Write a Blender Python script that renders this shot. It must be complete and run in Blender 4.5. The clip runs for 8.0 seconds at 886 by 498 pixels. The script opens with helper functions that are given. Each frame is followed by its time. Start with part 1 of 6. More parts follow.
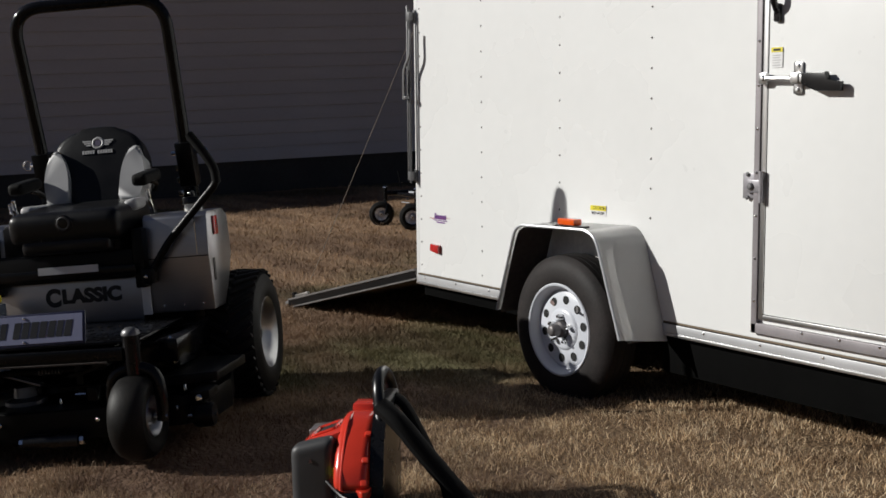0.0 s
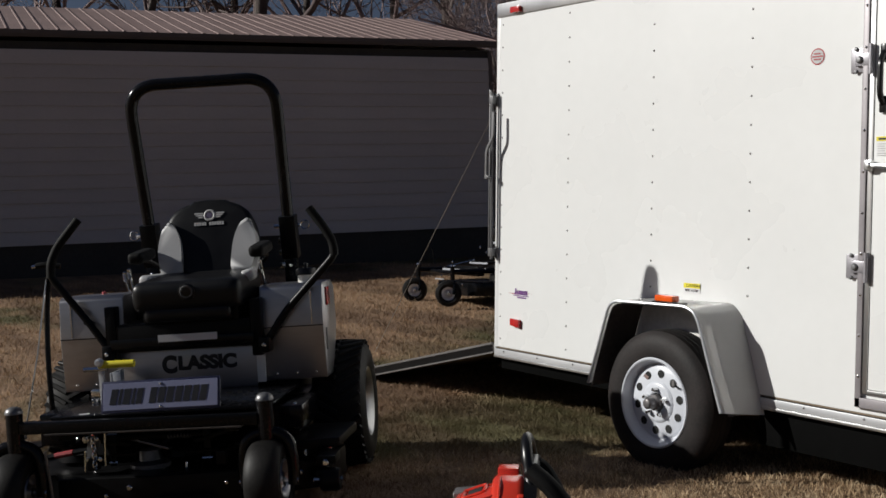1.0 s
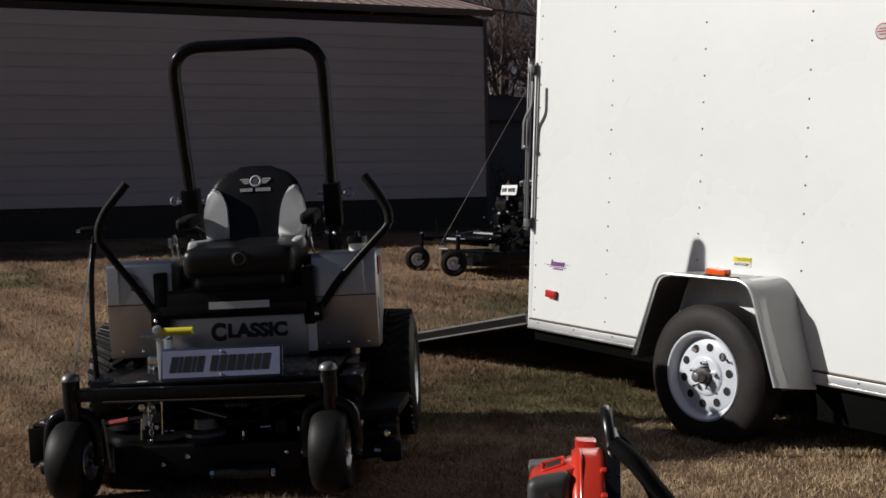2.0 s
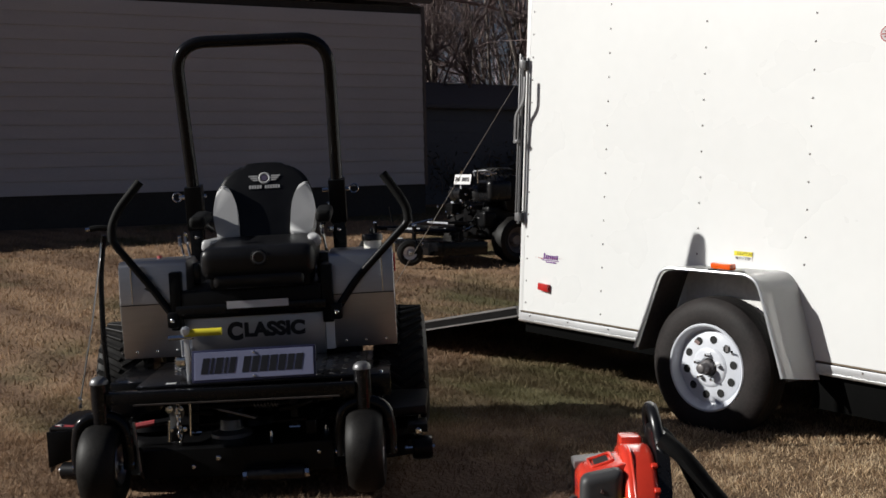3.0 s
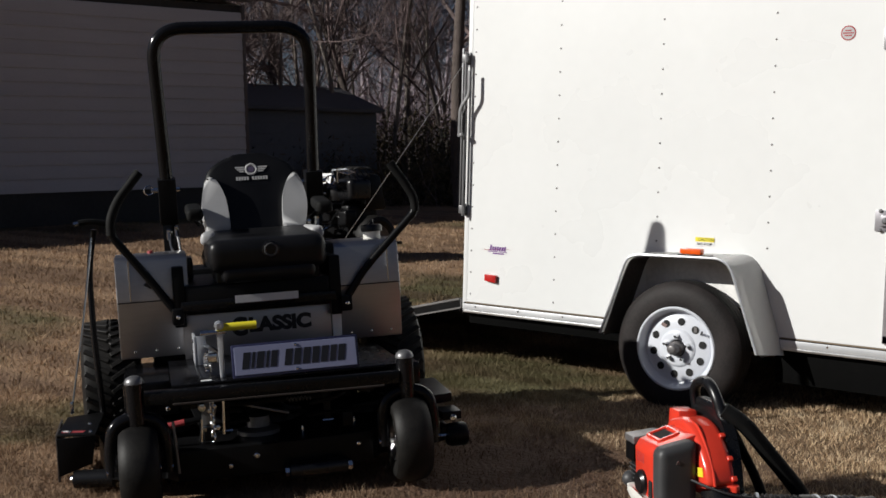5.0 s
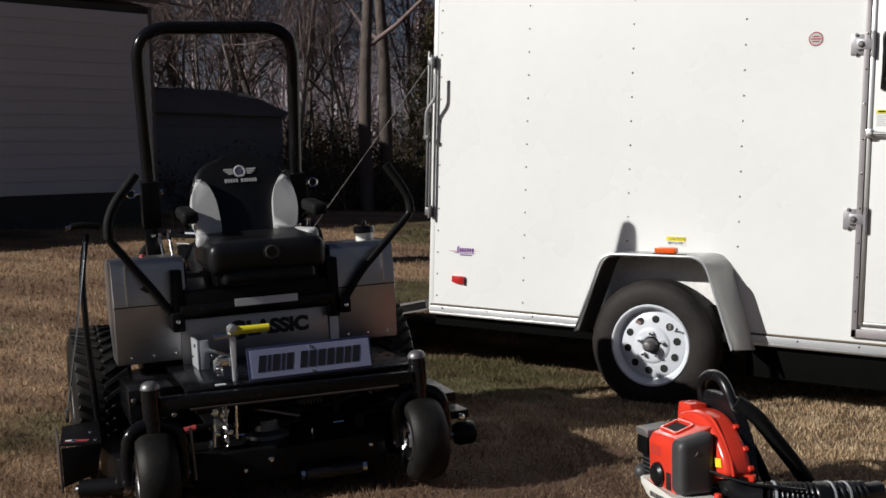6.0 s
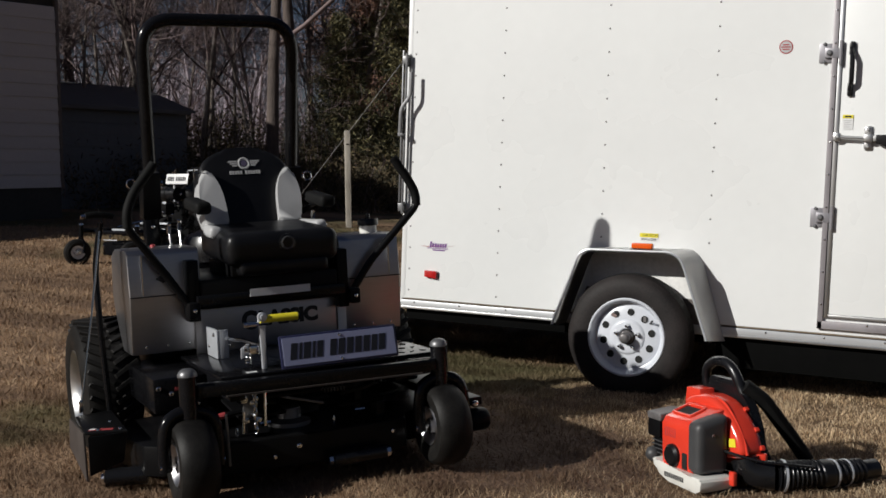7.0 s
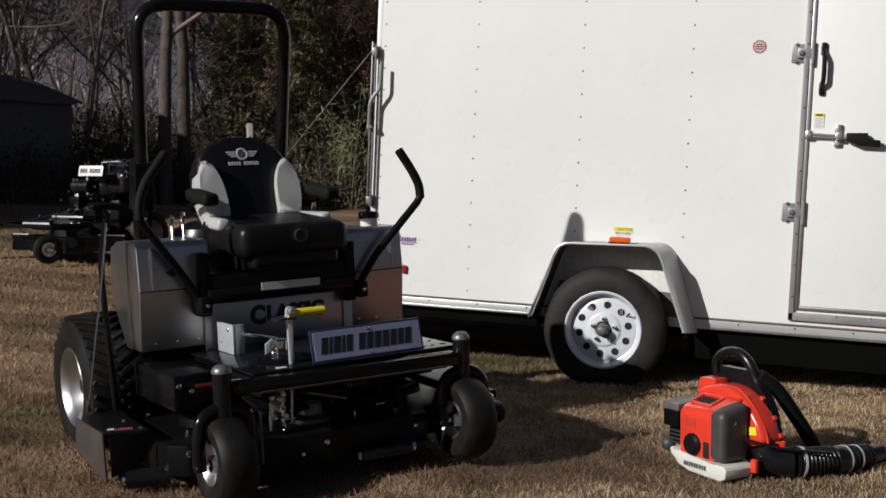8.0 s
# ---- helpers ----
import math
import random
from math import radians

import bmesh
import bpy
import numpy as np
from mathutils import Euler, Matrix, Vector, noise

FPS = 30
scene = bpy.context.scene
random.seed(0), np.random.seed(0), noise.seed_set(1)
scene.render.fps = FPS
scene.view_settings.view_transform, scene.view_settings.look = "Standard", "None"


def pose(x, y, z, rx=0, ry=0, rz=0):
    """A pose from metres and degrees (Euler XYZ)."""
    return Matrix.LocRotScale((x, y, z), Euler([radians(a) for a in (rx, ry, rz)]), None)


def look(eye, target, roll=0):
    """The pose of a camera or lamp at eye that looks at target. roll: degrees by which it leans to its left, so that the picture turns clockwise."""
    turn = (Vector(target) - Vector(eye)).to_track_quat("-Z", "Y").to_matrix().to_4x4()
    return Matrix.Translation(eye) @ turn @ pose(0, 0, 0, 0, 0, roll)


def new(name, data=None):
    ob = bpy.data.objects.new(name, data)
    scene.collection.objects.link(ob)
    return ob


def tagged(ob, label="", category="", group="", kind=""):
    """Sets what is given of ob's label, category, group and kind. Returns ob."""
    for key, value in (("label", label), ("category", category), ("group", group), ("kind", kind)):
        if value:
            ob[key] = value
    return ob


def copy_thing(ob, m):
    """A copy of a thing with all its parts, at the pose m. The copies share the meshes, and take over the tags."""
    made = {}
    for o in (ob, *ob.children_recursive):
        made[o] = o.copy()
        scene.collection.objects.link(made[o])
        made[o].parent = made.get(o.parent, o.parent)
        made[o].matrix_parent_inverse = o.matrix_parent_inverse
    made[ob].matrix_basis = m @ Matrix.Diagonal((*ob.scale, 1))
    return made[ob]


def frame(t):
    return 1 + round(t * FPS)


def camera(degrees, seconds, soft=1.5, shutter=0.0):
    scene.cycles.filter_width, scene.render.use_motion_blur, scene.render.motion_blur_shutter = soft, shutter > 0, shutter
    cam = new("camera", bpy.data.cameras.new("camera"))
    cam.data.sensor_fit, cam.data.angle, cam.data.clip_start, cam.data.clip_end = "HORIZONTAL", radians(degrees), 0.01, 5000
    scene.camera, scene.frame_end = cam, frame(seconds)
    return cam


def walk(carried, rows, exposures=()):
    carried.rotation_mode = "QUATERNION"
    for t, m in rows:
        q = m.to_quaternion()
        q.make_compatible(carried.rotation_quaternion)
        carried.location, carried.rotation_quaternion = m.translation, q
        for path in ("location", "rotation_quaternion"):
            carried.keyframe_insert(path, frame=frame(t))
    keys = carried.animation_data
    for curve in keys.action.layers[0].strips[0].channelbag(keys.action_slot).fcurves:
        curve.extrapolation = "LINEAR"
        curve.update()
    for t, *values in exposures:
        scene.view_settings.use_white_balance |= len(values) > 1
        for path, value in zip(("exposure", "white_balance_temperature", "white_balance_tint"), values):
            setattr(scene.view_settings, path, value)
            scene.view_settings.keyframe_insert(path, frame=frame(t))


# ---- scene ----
cam = camera(41.9, 8.0, soft=1.6)
PATH = [
    (0, (-0.073, 0.108, 1.184), (-1.716, 1.235, 1.008), -1.8),
    (0.5, (-0.163, -0.168, 1.201), (-1.798, 0.98, 1.113), -1.8),
    (1, (-0.233, -0.482, 1.187), (-1.861, 0.68, 1.146), -0.8),
    (1.5, (-0.372, -0.625, 1.168), (-1.993, 0.545, 1.099), -0.2),
    (3, (-0.794, -1.161, 1.251), (-2.287, 0.164, 1.129), 0.0),
    (3.5, (-0.979, -1.379, 1.239), (-2.406, 0.017, 1.119), -0.3),
    (4, (-1.162, -1.599, 1.241), (-2.517, -0.133, 1.119), -0.6),
    (4.5, (-1.369, -1.81, 1.212), (-2.639, -0.269, 1.097), -0.6),
    (5.8, (-1.918, -2.137, 1.171), (-2.971, -0.44, 1.059), -0.4),
    (6, (-1.992, -2.235, 1.173), (-3.009, -0.516, 1.065), -0.6),
    (6.5, (-2.188, -2.43, 1.161), (-3.123, -0.665, 1.053), -0.4),
    (7, (-2.442, -2.63, 1.134), (-3.269, -0.812, 1.031), 0.1),
    (7.5, (-2.767, -2.755, 1.133), (-3.481, -0.889, 1.024), 0.5),
    (8, (-3.054, -2.835, 1.117), (-3.659, -0.932, 1.008), 0.5),
]
EXPOSURE = 0.0
walk(cam, [(t, look(eye, target, roll)) for t, eye, target, roll in PATH], [(0.0, EXPOSURE - 0.02), (1.5, EXPOSURE - 0.04), (3.0, EXPOSURE + 0.20), (4.5, EXPOSURE + 0.16), (6.0, EXPOSURE + 0.10), (7.0, EXPOSURE - 0.06), (8.0, EXPOSURE - 0.06)])

# ---- daylight: low winter sun, clear sky ----
SUN_TO = Vector((-0.519, -0.698, 0.440)).normalized()
SUN_EL = math.asin(SUN_TO.z)
SUN_AZ = math.atan2(SUN_TO.x, SUN_TO.y)
world = bpy.data.worlds.new("sky")
world.use_nodes = True
scene.world = world
wn, wl = world.node_tree.nodes, world.node_tree.links
sky = wn.new("ShaderNodeTexSky")
sky.sky_type = "NISHITA"
sky.sun_disc = False
sky.sun_elevation, sky.sun_rotation = SUN_EL, SUN_AZ
sky.air_density, sky.dust_density, sky.ozone_density = 1.0, 0.8, 1.2
wn["Background"].inputs["Strength"].default_value = 0.0198
hue = wn.new("ShaderNodeMixRGB")
hue.blend_type = "MULTIPLY"
hue.inputs["Fac"].default_value = 1.0
hue.inputs["Color2"].default_value = (1.0, 0.95, 1.12, 1)
wl.new(sky.outputs["Color"], hue.inputs["Color1"])
wl.new(hue.outputs["Color"], wn["Background"].inputs["Color"])
sun_data = bpy.data.lights.new("sun", "SUN")
sun_data.energy, sun_data.angle, sun_data.color = 4.5, radians(0.55), (1.0, 0.985, 0.935)
sun = new("sun", sun_data)
sun.matrix_world = look(SUN_TO * 60, (0, 0, 0))


# ---- materials ----
def material(name, colour, rough=0.5, metal=0.0, var=0.25, scale=6.0, fine=80.0, bump=0.15, depth=0.01, spec=0.5, second=None, coat=0.0, stretch=(1, 1, 1), random_amount=0.0, island=False):
    """Two scales of noise vary a base colour; fine noise gives relief."""
    m = bpy.data.materials.new(name)
    m.use_nodes = True
    nt = m.node_tree
    n, l = nt.nodes, nt.links
    b = n["Principled BSDF"]
    b.inputs["Roughness"].default_value = rough
    b.inputs["Metallic"].default_value = metal
    b.inputs["Specular IOR Level"].default_value = spec
    b.inputs["Coat Weight"].default_value = coat
    b.inputs["Coat Roughness"].default_value = 0.08
    co = n.new("ShaderNodeTexCoord")
    mp = n.new("ShaderNodeMapping")
    mp.inputs["Scale"].default_value = stretch
    l.new(co.outputs["Object"], mp.inputs["Vector"])
    big, small = n.new("ShaderNodeTexNoise"), n.new("ShaderNodeTexNoise")
    big.inputs["Scale"].default_value, small.inputs["Scale"].default_value = scale, fine
    big.inputs["Detail"].default_value = small.inputs["Detail"].default_value = 4
    for q in (big, small):
        l.new(mp.outputs["Vector"], q.inputs["Vector"])
    add = n.new("ShaderNodeMath")
    add.operation = "MULTIPLY_ADD"
    add.inputs[1].default_value = 0.35
    l.new(small.outputs["Fac"], add.inputs[0])
    sc = n.new("ShaderNodeMath")
    sc.operation = "MULTIPLY"
    sc.inputs[1].default_value = 0.65
    l.new(big.outputs["Fac"], sc.inputs[0])
    l.new(sc.outputs[0], add.inputs[2])
    fac = add.outputs[0]
    if random_amount:
        if island:
            rn = n.new("ShaderNodeNewGeometry").outputs["Random Per Island"]
        else:
            rn = n.new("ShaderNodeObjectInfo").outputs["Random"]
        ra = n.new("ShaderNodeMath")
        ra.operation = "MULTIPLY_ADD"
        ra.inputs[1].default_value = random_amount
        l.new(rn, ra.inputs[0])
        sub = n.new("ShaderNodeMath")
        sub.operation = "SUBTRACT"
        sub.inputs[1].default_value = random_amount / 2
        l.new(fac, sub.inputs[0])
        l.new(sub.outputs[0], ra.inputs[2])
        fac = ra.outputs[0]
    ramp = n.new("ShaderNodeValToRGB")
    lo = tuple(c * (1 - var) for c in colour)
    hi = tuple(min(1.0, c * (1 + var)) for c in (second or colour))
    ramp.color_ramp.elements[0].position, ramp.color_ramp.elements[1].position = 0.3, 0.7
    ramp.color_ramp.elements[0].color, ramp.color_ramp.elements[1].color = (*lo, 1), (*hi, 1)
    l.new(fac, ramp.inputs["Fac"])
    l.new(ramp.outputs["Color"], b.inputs["Base Color"])
    rr = n.new("ShaderNodeMapRange")
    rr.inputs["To Min"].default_value, rr.inputs["To Max"].default_value = max(0.02, rough * 0.8), min(1, rough * 1.2)
    l.new(big.outputs["Fac"], rr.inputs["Value"])
    l.new(rr.outputs["Result"], b.inputs["Roughness"])
    if bump:
        bp = n.new("ShaderNodeBump")
        bp.inputs["Strength"].default_value, bp.inputs["Distance"].default_value = bump, depth
        l.new(small.outputs["Fac"], bp.inputs["Height"])
        l.new(bp.outputs["Normal"], b.inputs["Normal"])
    return m


M_WHITE = material("white_enamel", (0.735, 0.74, 0.735), 0.28, var=0.03, scale=1.5, fine=14, bump=0.02, depth=0.01)
M_ALU = material("mill_aluminium", (0.62, 0.62, 0.62), 0.34, 1.0, 0.12, 3, 120, 0.05, 0.002, stretch=(1, 1, 0.1))
M_CHROME = material("bright_zinc", (0.80, 0.80, 0.79), 0.14, 1.0, 0.1, 20, 200, 0.05, 0.001)
M_ZINC = material("dull_zinc_plate", (0.60, 0.62, 0.66), 0.34, 0.45, 0.12, 12, 120, 0.06, 0.001)
M_TRIM = material("light_anodised_trim", (0.60, 0.61, 0.63), 0.38, 0.5, 0.08, 3, 120, 0.05, 0.002)
M_GALV = material("weathered_galvanised_steel", (0.17, 0.17, 0.175), 0.4, 0.6, 0.2, 12, 90, 0.08, 0.001)
M_RAMPRAIL = material("grimy_aluminium", (0.15, 0.143, 0.14), 0.5, 0.4, 0.35, 6, 90, 0.1, 0.002)
M_STEEL = material("brushed_stainless_steel", (0.46, 0.452, 0.465), 0.34, 1.0, 0.1, 3, 90, 0.08, 0.002, stretch=(0.15, 1, 1))
M_BLACK = material("gloss_black_paint", (0.006, 0.006, 0.007), 0.16, 0.0, 0.3, 8, 160, 0.05, 0.001, spec=0.24)
M_SATIN = material("satin_black_metal", (0.0045, 0.0045, 0.005), 0.36, 0.0, 0.35, 9, 140, 0.1, 0.001, spec=0.16)
M_PLASTIC = material("black_moulded_plastic", (0.007, 0.007, 0.008), 0.28, 0.0, 0.25, 10, 260, 0.12, 0.001, spec=0.4)
M_FOAM = material("black_foam_grip", (0.006, 0.006, 0.006), 0.7, 0.0, 0.3, 20, 400, 0.3, 0.001, spec=0.15)
M_RUBBER = material("black_tyre_rubber", (0.006, 0.0055, 0.0055), 0.55, 0.0, 0.4, 9, 120, 0.25, 0.002, second=(0.012, 0.011, 0.010), spec=0.2)
M_TYRE = material("dusty_tyre_rubber", (0.011, 0.0095, 0.0095), 0.65, 0.0, 0.35, 7, 90, 0.25, 0.002, second=(0.021, 0.017, 0.0165), spec=0.25)
M_FENDER = material("white_fender_paint", (0.88, 0.875, 0.86), 0.24, 0.0, coat=0.3, var=0.03, scale=3, fine=30, bump=0.02)
M_VINYL = material("black_seat_vinyl", (0.007, 0.007, 0.008), 0.36, 0.0, 0.3, 10, 300, 0.25, 0.001, spec=0.3)
M_GREYVINYL = material("light_grey_seat_vinyl", (0.43, 0.43, 0.435), 0.45, 0.0, 0.1, 8, 300, 0.2, 0.001)
M_RED = material("red_lens", (0.45, 0.015, 0.015), 0.2, 0.0, 0.2, 30, 150, 0.1, 0.001, coat=0.5)
M_AMBER = material("amber_lens", (0.75, 0.10, 0.01), 0.2, 0.0, 0.2, 30, 150, 0.1, 0.001, coat=0.5)
M_ORANGE = material("orange_moulded_plastic", (0.66, 0.046, 0.024), 0.22, 0.0, 0.08, 8, 200, 0.04, 0.001, coat=0.35)
M_GREYPLASTIC = material("charcoal_plastic", (0.045, 0.045, 0.047), 0.5, 0.0, 0.2, 10, 260, 0.15, 0.001)
M_HUB = material("greasy_grey_metal", (0.16, 0.15, 0.15), 0.4, 0.4, 0.4, 20, 120, 0.2, 0.002)
M_TANKWHITE = material("translucent_white_tank_plastic", (0.62, 0.61, 0.57), 0.4, 0.0, 0.08, 12, 200, 0.05, 0.001)
M_YELLOW = material("yellow_vinyl", (0.72, 0.62, 0.03), 0.5, 0.0, 0.08, 10, 200, 0.1, 0.001)
M_DECALWHITE = material("white_decal", (0.72, 0.72, 0.72), 0.4, 0.0, 0.04, 10, 200, 0.0)
M_PLATE = material("pale_blue_grey_plate", (0.21, 0.225, 0.35), 0.4, 0.0, 0.06, 10, 200, 0.0)
M_INK = material("black_ink", (0.012, 0.012, 0.016), 0.4, 0.0, 0.1, 10, 200, 0.0)
M_NAVY = material("navy_border_paint", (0.02, 0.022, 0.06), 0.35, 0.0, 0.1, 10, 200, 0.0)
M_PURPLE = material("purple_decal", (0.17, 0.06, 0.25), 0.4, 0.0, 0.1, 10, 200, 0.0)
M_REDDECAL = material("red_decal", (0.34, 0.05, 0.055), 0.4, 0.0, 0.1, 10, 200, 0.0)
M_RIM = material("white_wheel_enamel", (0.60, 0.62, 0.67), 0.3, 0.0, 0.03, 8, 60, 0.02, 0.001)
M_DARKHOLE = material("black_recess", (0.006, 0.006, 0.006), 0.8, 0.0, 0.2, 10, 60, 0.0)
M_PLYWOOD = material("weathered_plywood", (0.16, 0.12, 0.08), 0.75, 0.0, 0.3, 3, 60, 0.3, 0.004, stretch=(0.2, 1, 1))
M_SIDING = material("taupe_lap_siding", (0.555, 0.53, 0.535), 0.65, 0.0, 0.1, 0.6, 25, 0.1, 0.004, stretch=(1, 1, 4), random_amount=0.15)
M_SHINGLE = material("reddish_brown_roofing", (0.215, 0.148, 0.137), 0.75, 0.0, 0.2, 1.5, 18, 0.5, 0.02)
M_FASCIA = material("brown_fascia", (0.12, 0.095, 0.085), 0.6, 0.0, 0.08, 3, 40, 0.05, 0.003)
M_DARKWALL = material("blue_grey_metal_siding", (0.11, 0.115, 0.13), 0.55, 0.0, 0.15, 0.8, 20, 0.1, 0.005)
M_DARKROOF = material("dark_roofing", (0.10, 0.10, 0.11), 0.7, 0.0, 0.2, 2, 20, 0.3, 0.01)
# Dark brown for the fender lining and the shade painted behind the wheel.
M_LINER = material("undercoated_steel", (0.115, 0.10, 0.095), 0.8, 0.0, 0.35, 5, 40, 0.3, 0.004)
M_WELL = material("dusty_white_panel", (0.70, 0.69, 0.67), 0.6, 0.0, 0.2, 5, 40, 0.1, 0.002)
# Sheenless near-black that paints shade onto the sunlit underside parts.
M_UNDER = material("flat_black_undercoat", (0.004, 0.004, 0.004), 0.95, 0.0, 0.2, 8, 60, 0.1, 0.002, spec=0.02)
M_HINGE = material("grey_zinc_hinge", (0.30, 0.29, 0.31), 0.4, 0.5, 0.2, 14, 120, 0.08, 0.001)
M_FRAME = material("mauve_grey_aluminium", (0.27, 0.25, 0.262), 0.45, 0.3, 0.15, 5, 110, 0.06, 0.002)
M_EMBLEM = material("dull_purple_badge", (0.085, 0.07, 0.12), 0.45, 0.0, 0.1, 20, 200, 0.05)
M_FLAP = material("dusty_brown_rubber", (0.050, 0.041, 0.037), 0.6, 0.0, 0.3, 6, 80, 0.15, 0.002, spec=0.3)
M_SKIRT = material("dark_skirting_board", (0.05, 0.045, 0.04), 0.85, 0.0, 0.3, 2, 20, 0.3, 0.01)
M_BARK = material("grey_brown_bark", (0.042, 0.032, 0.028), 0.9, 0.0, 0.45, 2.0, 22, 0.6, 0.03, second=(0.080, 0.061, 0.053), stretch=(3, 3, 0.6), random_amount=0.3)
M_PALEBARK = material("pale_bark", (0.14, 0.115, 0.10), 0.9, 0.0, 0.35, 2.0, 22, 0.5, 0.03, second=(0.21, 0.175, 0.155), stretch=(3, 3, 0.6))
M_TWIG = material("brown_twigs", (0.125, 0.088, 0.084), 0.9, 0.0, 0.4, 1.0, 10, 0.0, random_amount=0.6, second=(0.185, 0.135, 0.130))
M_CEDAR = material("dark_evergreen_foliage", (0.052, 0.060, 0.026), 0.7, 0.0, 0.5, 0.9, 9, 0.0, second=(0.18, 0.155, 0.070), random_amount=0.6, island=True)
M_BROWNLEAF = material("dry_brown_leaves", (0.12, 0.060, 0.042), 0.8, 0.0, 0.4, 0.8, 9, 0.0, second=(0.20, 0.10, 0.068), random_amount=0.6, island=True)
M_BRUSH = material("undergrowth", (0.042, 0.040, 0.018), 0.85, 0.0, 0.4, 0.7, 8, 0.0, second=(0.095, 0.068, 0.035), random_amount=0.7, island=True)
# Distance haze is put into this pale violet timber colour.
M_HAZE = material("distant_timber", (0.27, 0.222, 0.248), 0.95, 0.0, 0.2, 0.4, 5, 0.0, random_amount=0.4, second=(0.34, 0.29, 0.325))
M_CANE = material("green_cane_leaves", (0.045, 0.058, 0.024), 0.6, 0.0, 0.4, 0.9, 9, 0.0, second=(0.14, 0.155, 0.07), random_amount=0.6, island=True)
M_POST = material("weathered_white_post", (0.42, 0.38, 0.32), 0.85, 0.0, 0.35, 4, 30, 0.5, 0.01, stretch=(2, 2, 0.4))


def turf(name, base, blades):
    """Dormant lawn: straw with greener patches and brown thatch."""
    m = bpy.data.materials.new(name)
    m.use_nodes = True
    n, l = m.node_tree.nodes, m.node_tree.links
    b = n["Principled BSDF"]
    b.inputs["Roughness"].default_value = 0.85
    b.inputs["Specular IOR Level"].default_value = 0.25
    co = n.new("ShaderNodeTexCoord")
    patch, mid, fine = (n.new("ShaderNodeTexNoise") for _ in range(3))
    for q, s, d in ((patch, 0.55, 5), (mid, 3.2, 5), (fine, 45.0, 3)):
        q.inputs["Scale"].default_value, q.inputs["Detail"].default_value = s, d
        l.new(co.outputs["Object"], q.inputs["Vector"])
    green = n.new("ShaderNodeMapRange")
    green.inputs["From Min"].default_value, green.inputs["From Max"].default_value = 0.51, 0.63
    spots = patch.outputs["Fac"]
    for centre, reach, amount in (((-5.7, 3.75, 0.0), 1.5, 0.14), ((-4.0, 2.9, 0.0), 1.3, -0.25), ((-3.0, 2.9, 0.0), 1.3, -0.2)):
        far = n.new("ShaderNodeVectorMath")
        far.operation = "DISTANCE"
        far.inputs[1].default_value = centre
        l.new(co.outputs["Object"], far.inputs[0])
        near_by = n.new("ShaderNodeMapRange")
        near_by.inputs["From Min"].default_value, near_by.inputs["From Max"].default_value = reach, 0.2
        near_by.inputs["To Max"].default_value = amount
        l.new(far.outputs["Value"], near_by.inputs["Value"])
        plus = n.new("ShaderNodeMath")
        l.new(spots, plus.inputs[0])
        l.new(near_by.outputs["Result"], plus.inputs[1])
        spots = plus.outputs[0]
    l.new(spots, green.inputs["Value"])
    straw = n.new("ShaderNodeValToRGB")
    straw.color_ramp.elements[0].position, straw.color_ramp.elements[1].position = 0.32, 0.68
    straw.color_ramp.elements[0].color = (*(c * f for c, f in zip(base, (0.45, 0.40, 0.38))), 1)
    straw.color_ramp.elements[1].color = (*(c * 1.25 for c in base), 1)
    if blades:
        pale = straw.color_ramp.elements.new(0.92)
        pale.color = (0.70, 0.58, 0.41, 1)
    if blades:
        rnd = n.new("ShaderNodeNewGeometry")
        mx = n.new("ShaderNodeMath")
        mx.operation = "MULTIPLY_ADD"
        mx.inputs[1].default_value, mx.inputs[2].default_value = 0.80, -0.40
        l.new(rnd.outputs["Random Per Island"], mx.inputs[0])
        ad = n.new("ShaderNodeMath")
        l.new(mx.outputs[0], ad.inputs[0])
        l.new(mid.outputs["Fac"], ad.inputs[1])
        l.new(ad.outputs[0], straw.inputs["Fac"])
    else:
        ad = n.new("ShaderNodeMath")
        ad.operation = "MULTIPLY_ADD"
        ad.inputs[1].default_value = 0.5
        hf = n.new("ShaderNodeMath")
        hf.operation = "MULTIPLY"
        hf.inputs[1].default_value = 0.5
        l.new(fine.outputs["Fac"], ad.inputs[0])
        l.new(mid.outputs["Fac"], hf.inputs[0])
        l.new(hf.outputs[0], ad.inputs[2])
        l.new(ad.outputs[0], straw.inputs["Fac"])
        bp = n.new("ShaderNodeBump")
        bp.inputs["Strength"].default_value, bp.inputs["Distance"].default_value = 0.8, 0.03
        l.new(fine.outputs["Fac"], bp.inputs["Height"])
        l.new(bp.outputs["Normal"], b.inputs["Normal"])
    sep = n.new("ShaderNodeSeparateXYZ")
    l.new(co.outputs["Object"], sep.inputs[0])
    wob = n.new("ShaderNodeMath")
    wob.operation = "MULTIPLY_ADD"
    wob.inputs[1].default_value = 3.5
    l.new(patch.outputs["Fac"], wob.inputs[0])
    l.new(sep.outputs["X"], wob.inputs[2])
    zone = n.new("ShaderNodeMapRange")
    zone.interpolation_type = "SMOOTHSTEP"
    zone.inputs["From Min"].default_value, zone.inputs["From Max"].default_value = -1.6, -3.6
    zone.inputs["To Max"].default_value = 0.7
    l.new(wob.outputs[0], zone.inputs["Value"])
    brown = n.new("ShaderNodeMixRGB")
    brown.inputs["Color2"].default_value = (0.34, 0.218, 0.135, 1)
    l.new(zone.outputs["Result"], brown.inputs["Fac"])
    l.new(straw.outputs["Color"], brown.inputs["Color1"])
    mix = n.new("ShaderNodeMixRGB")
    mix.inputs["Color2"].default_value = (0.075, 0.078, 0.032, 1)
    sc = n.new("ShaderNodeMath")
    sc.operation = "MULTIPLY"
    sc.inputs[1].default_value = 0.85
    l.new(green.outputs["Result"], sc.inputs[0])
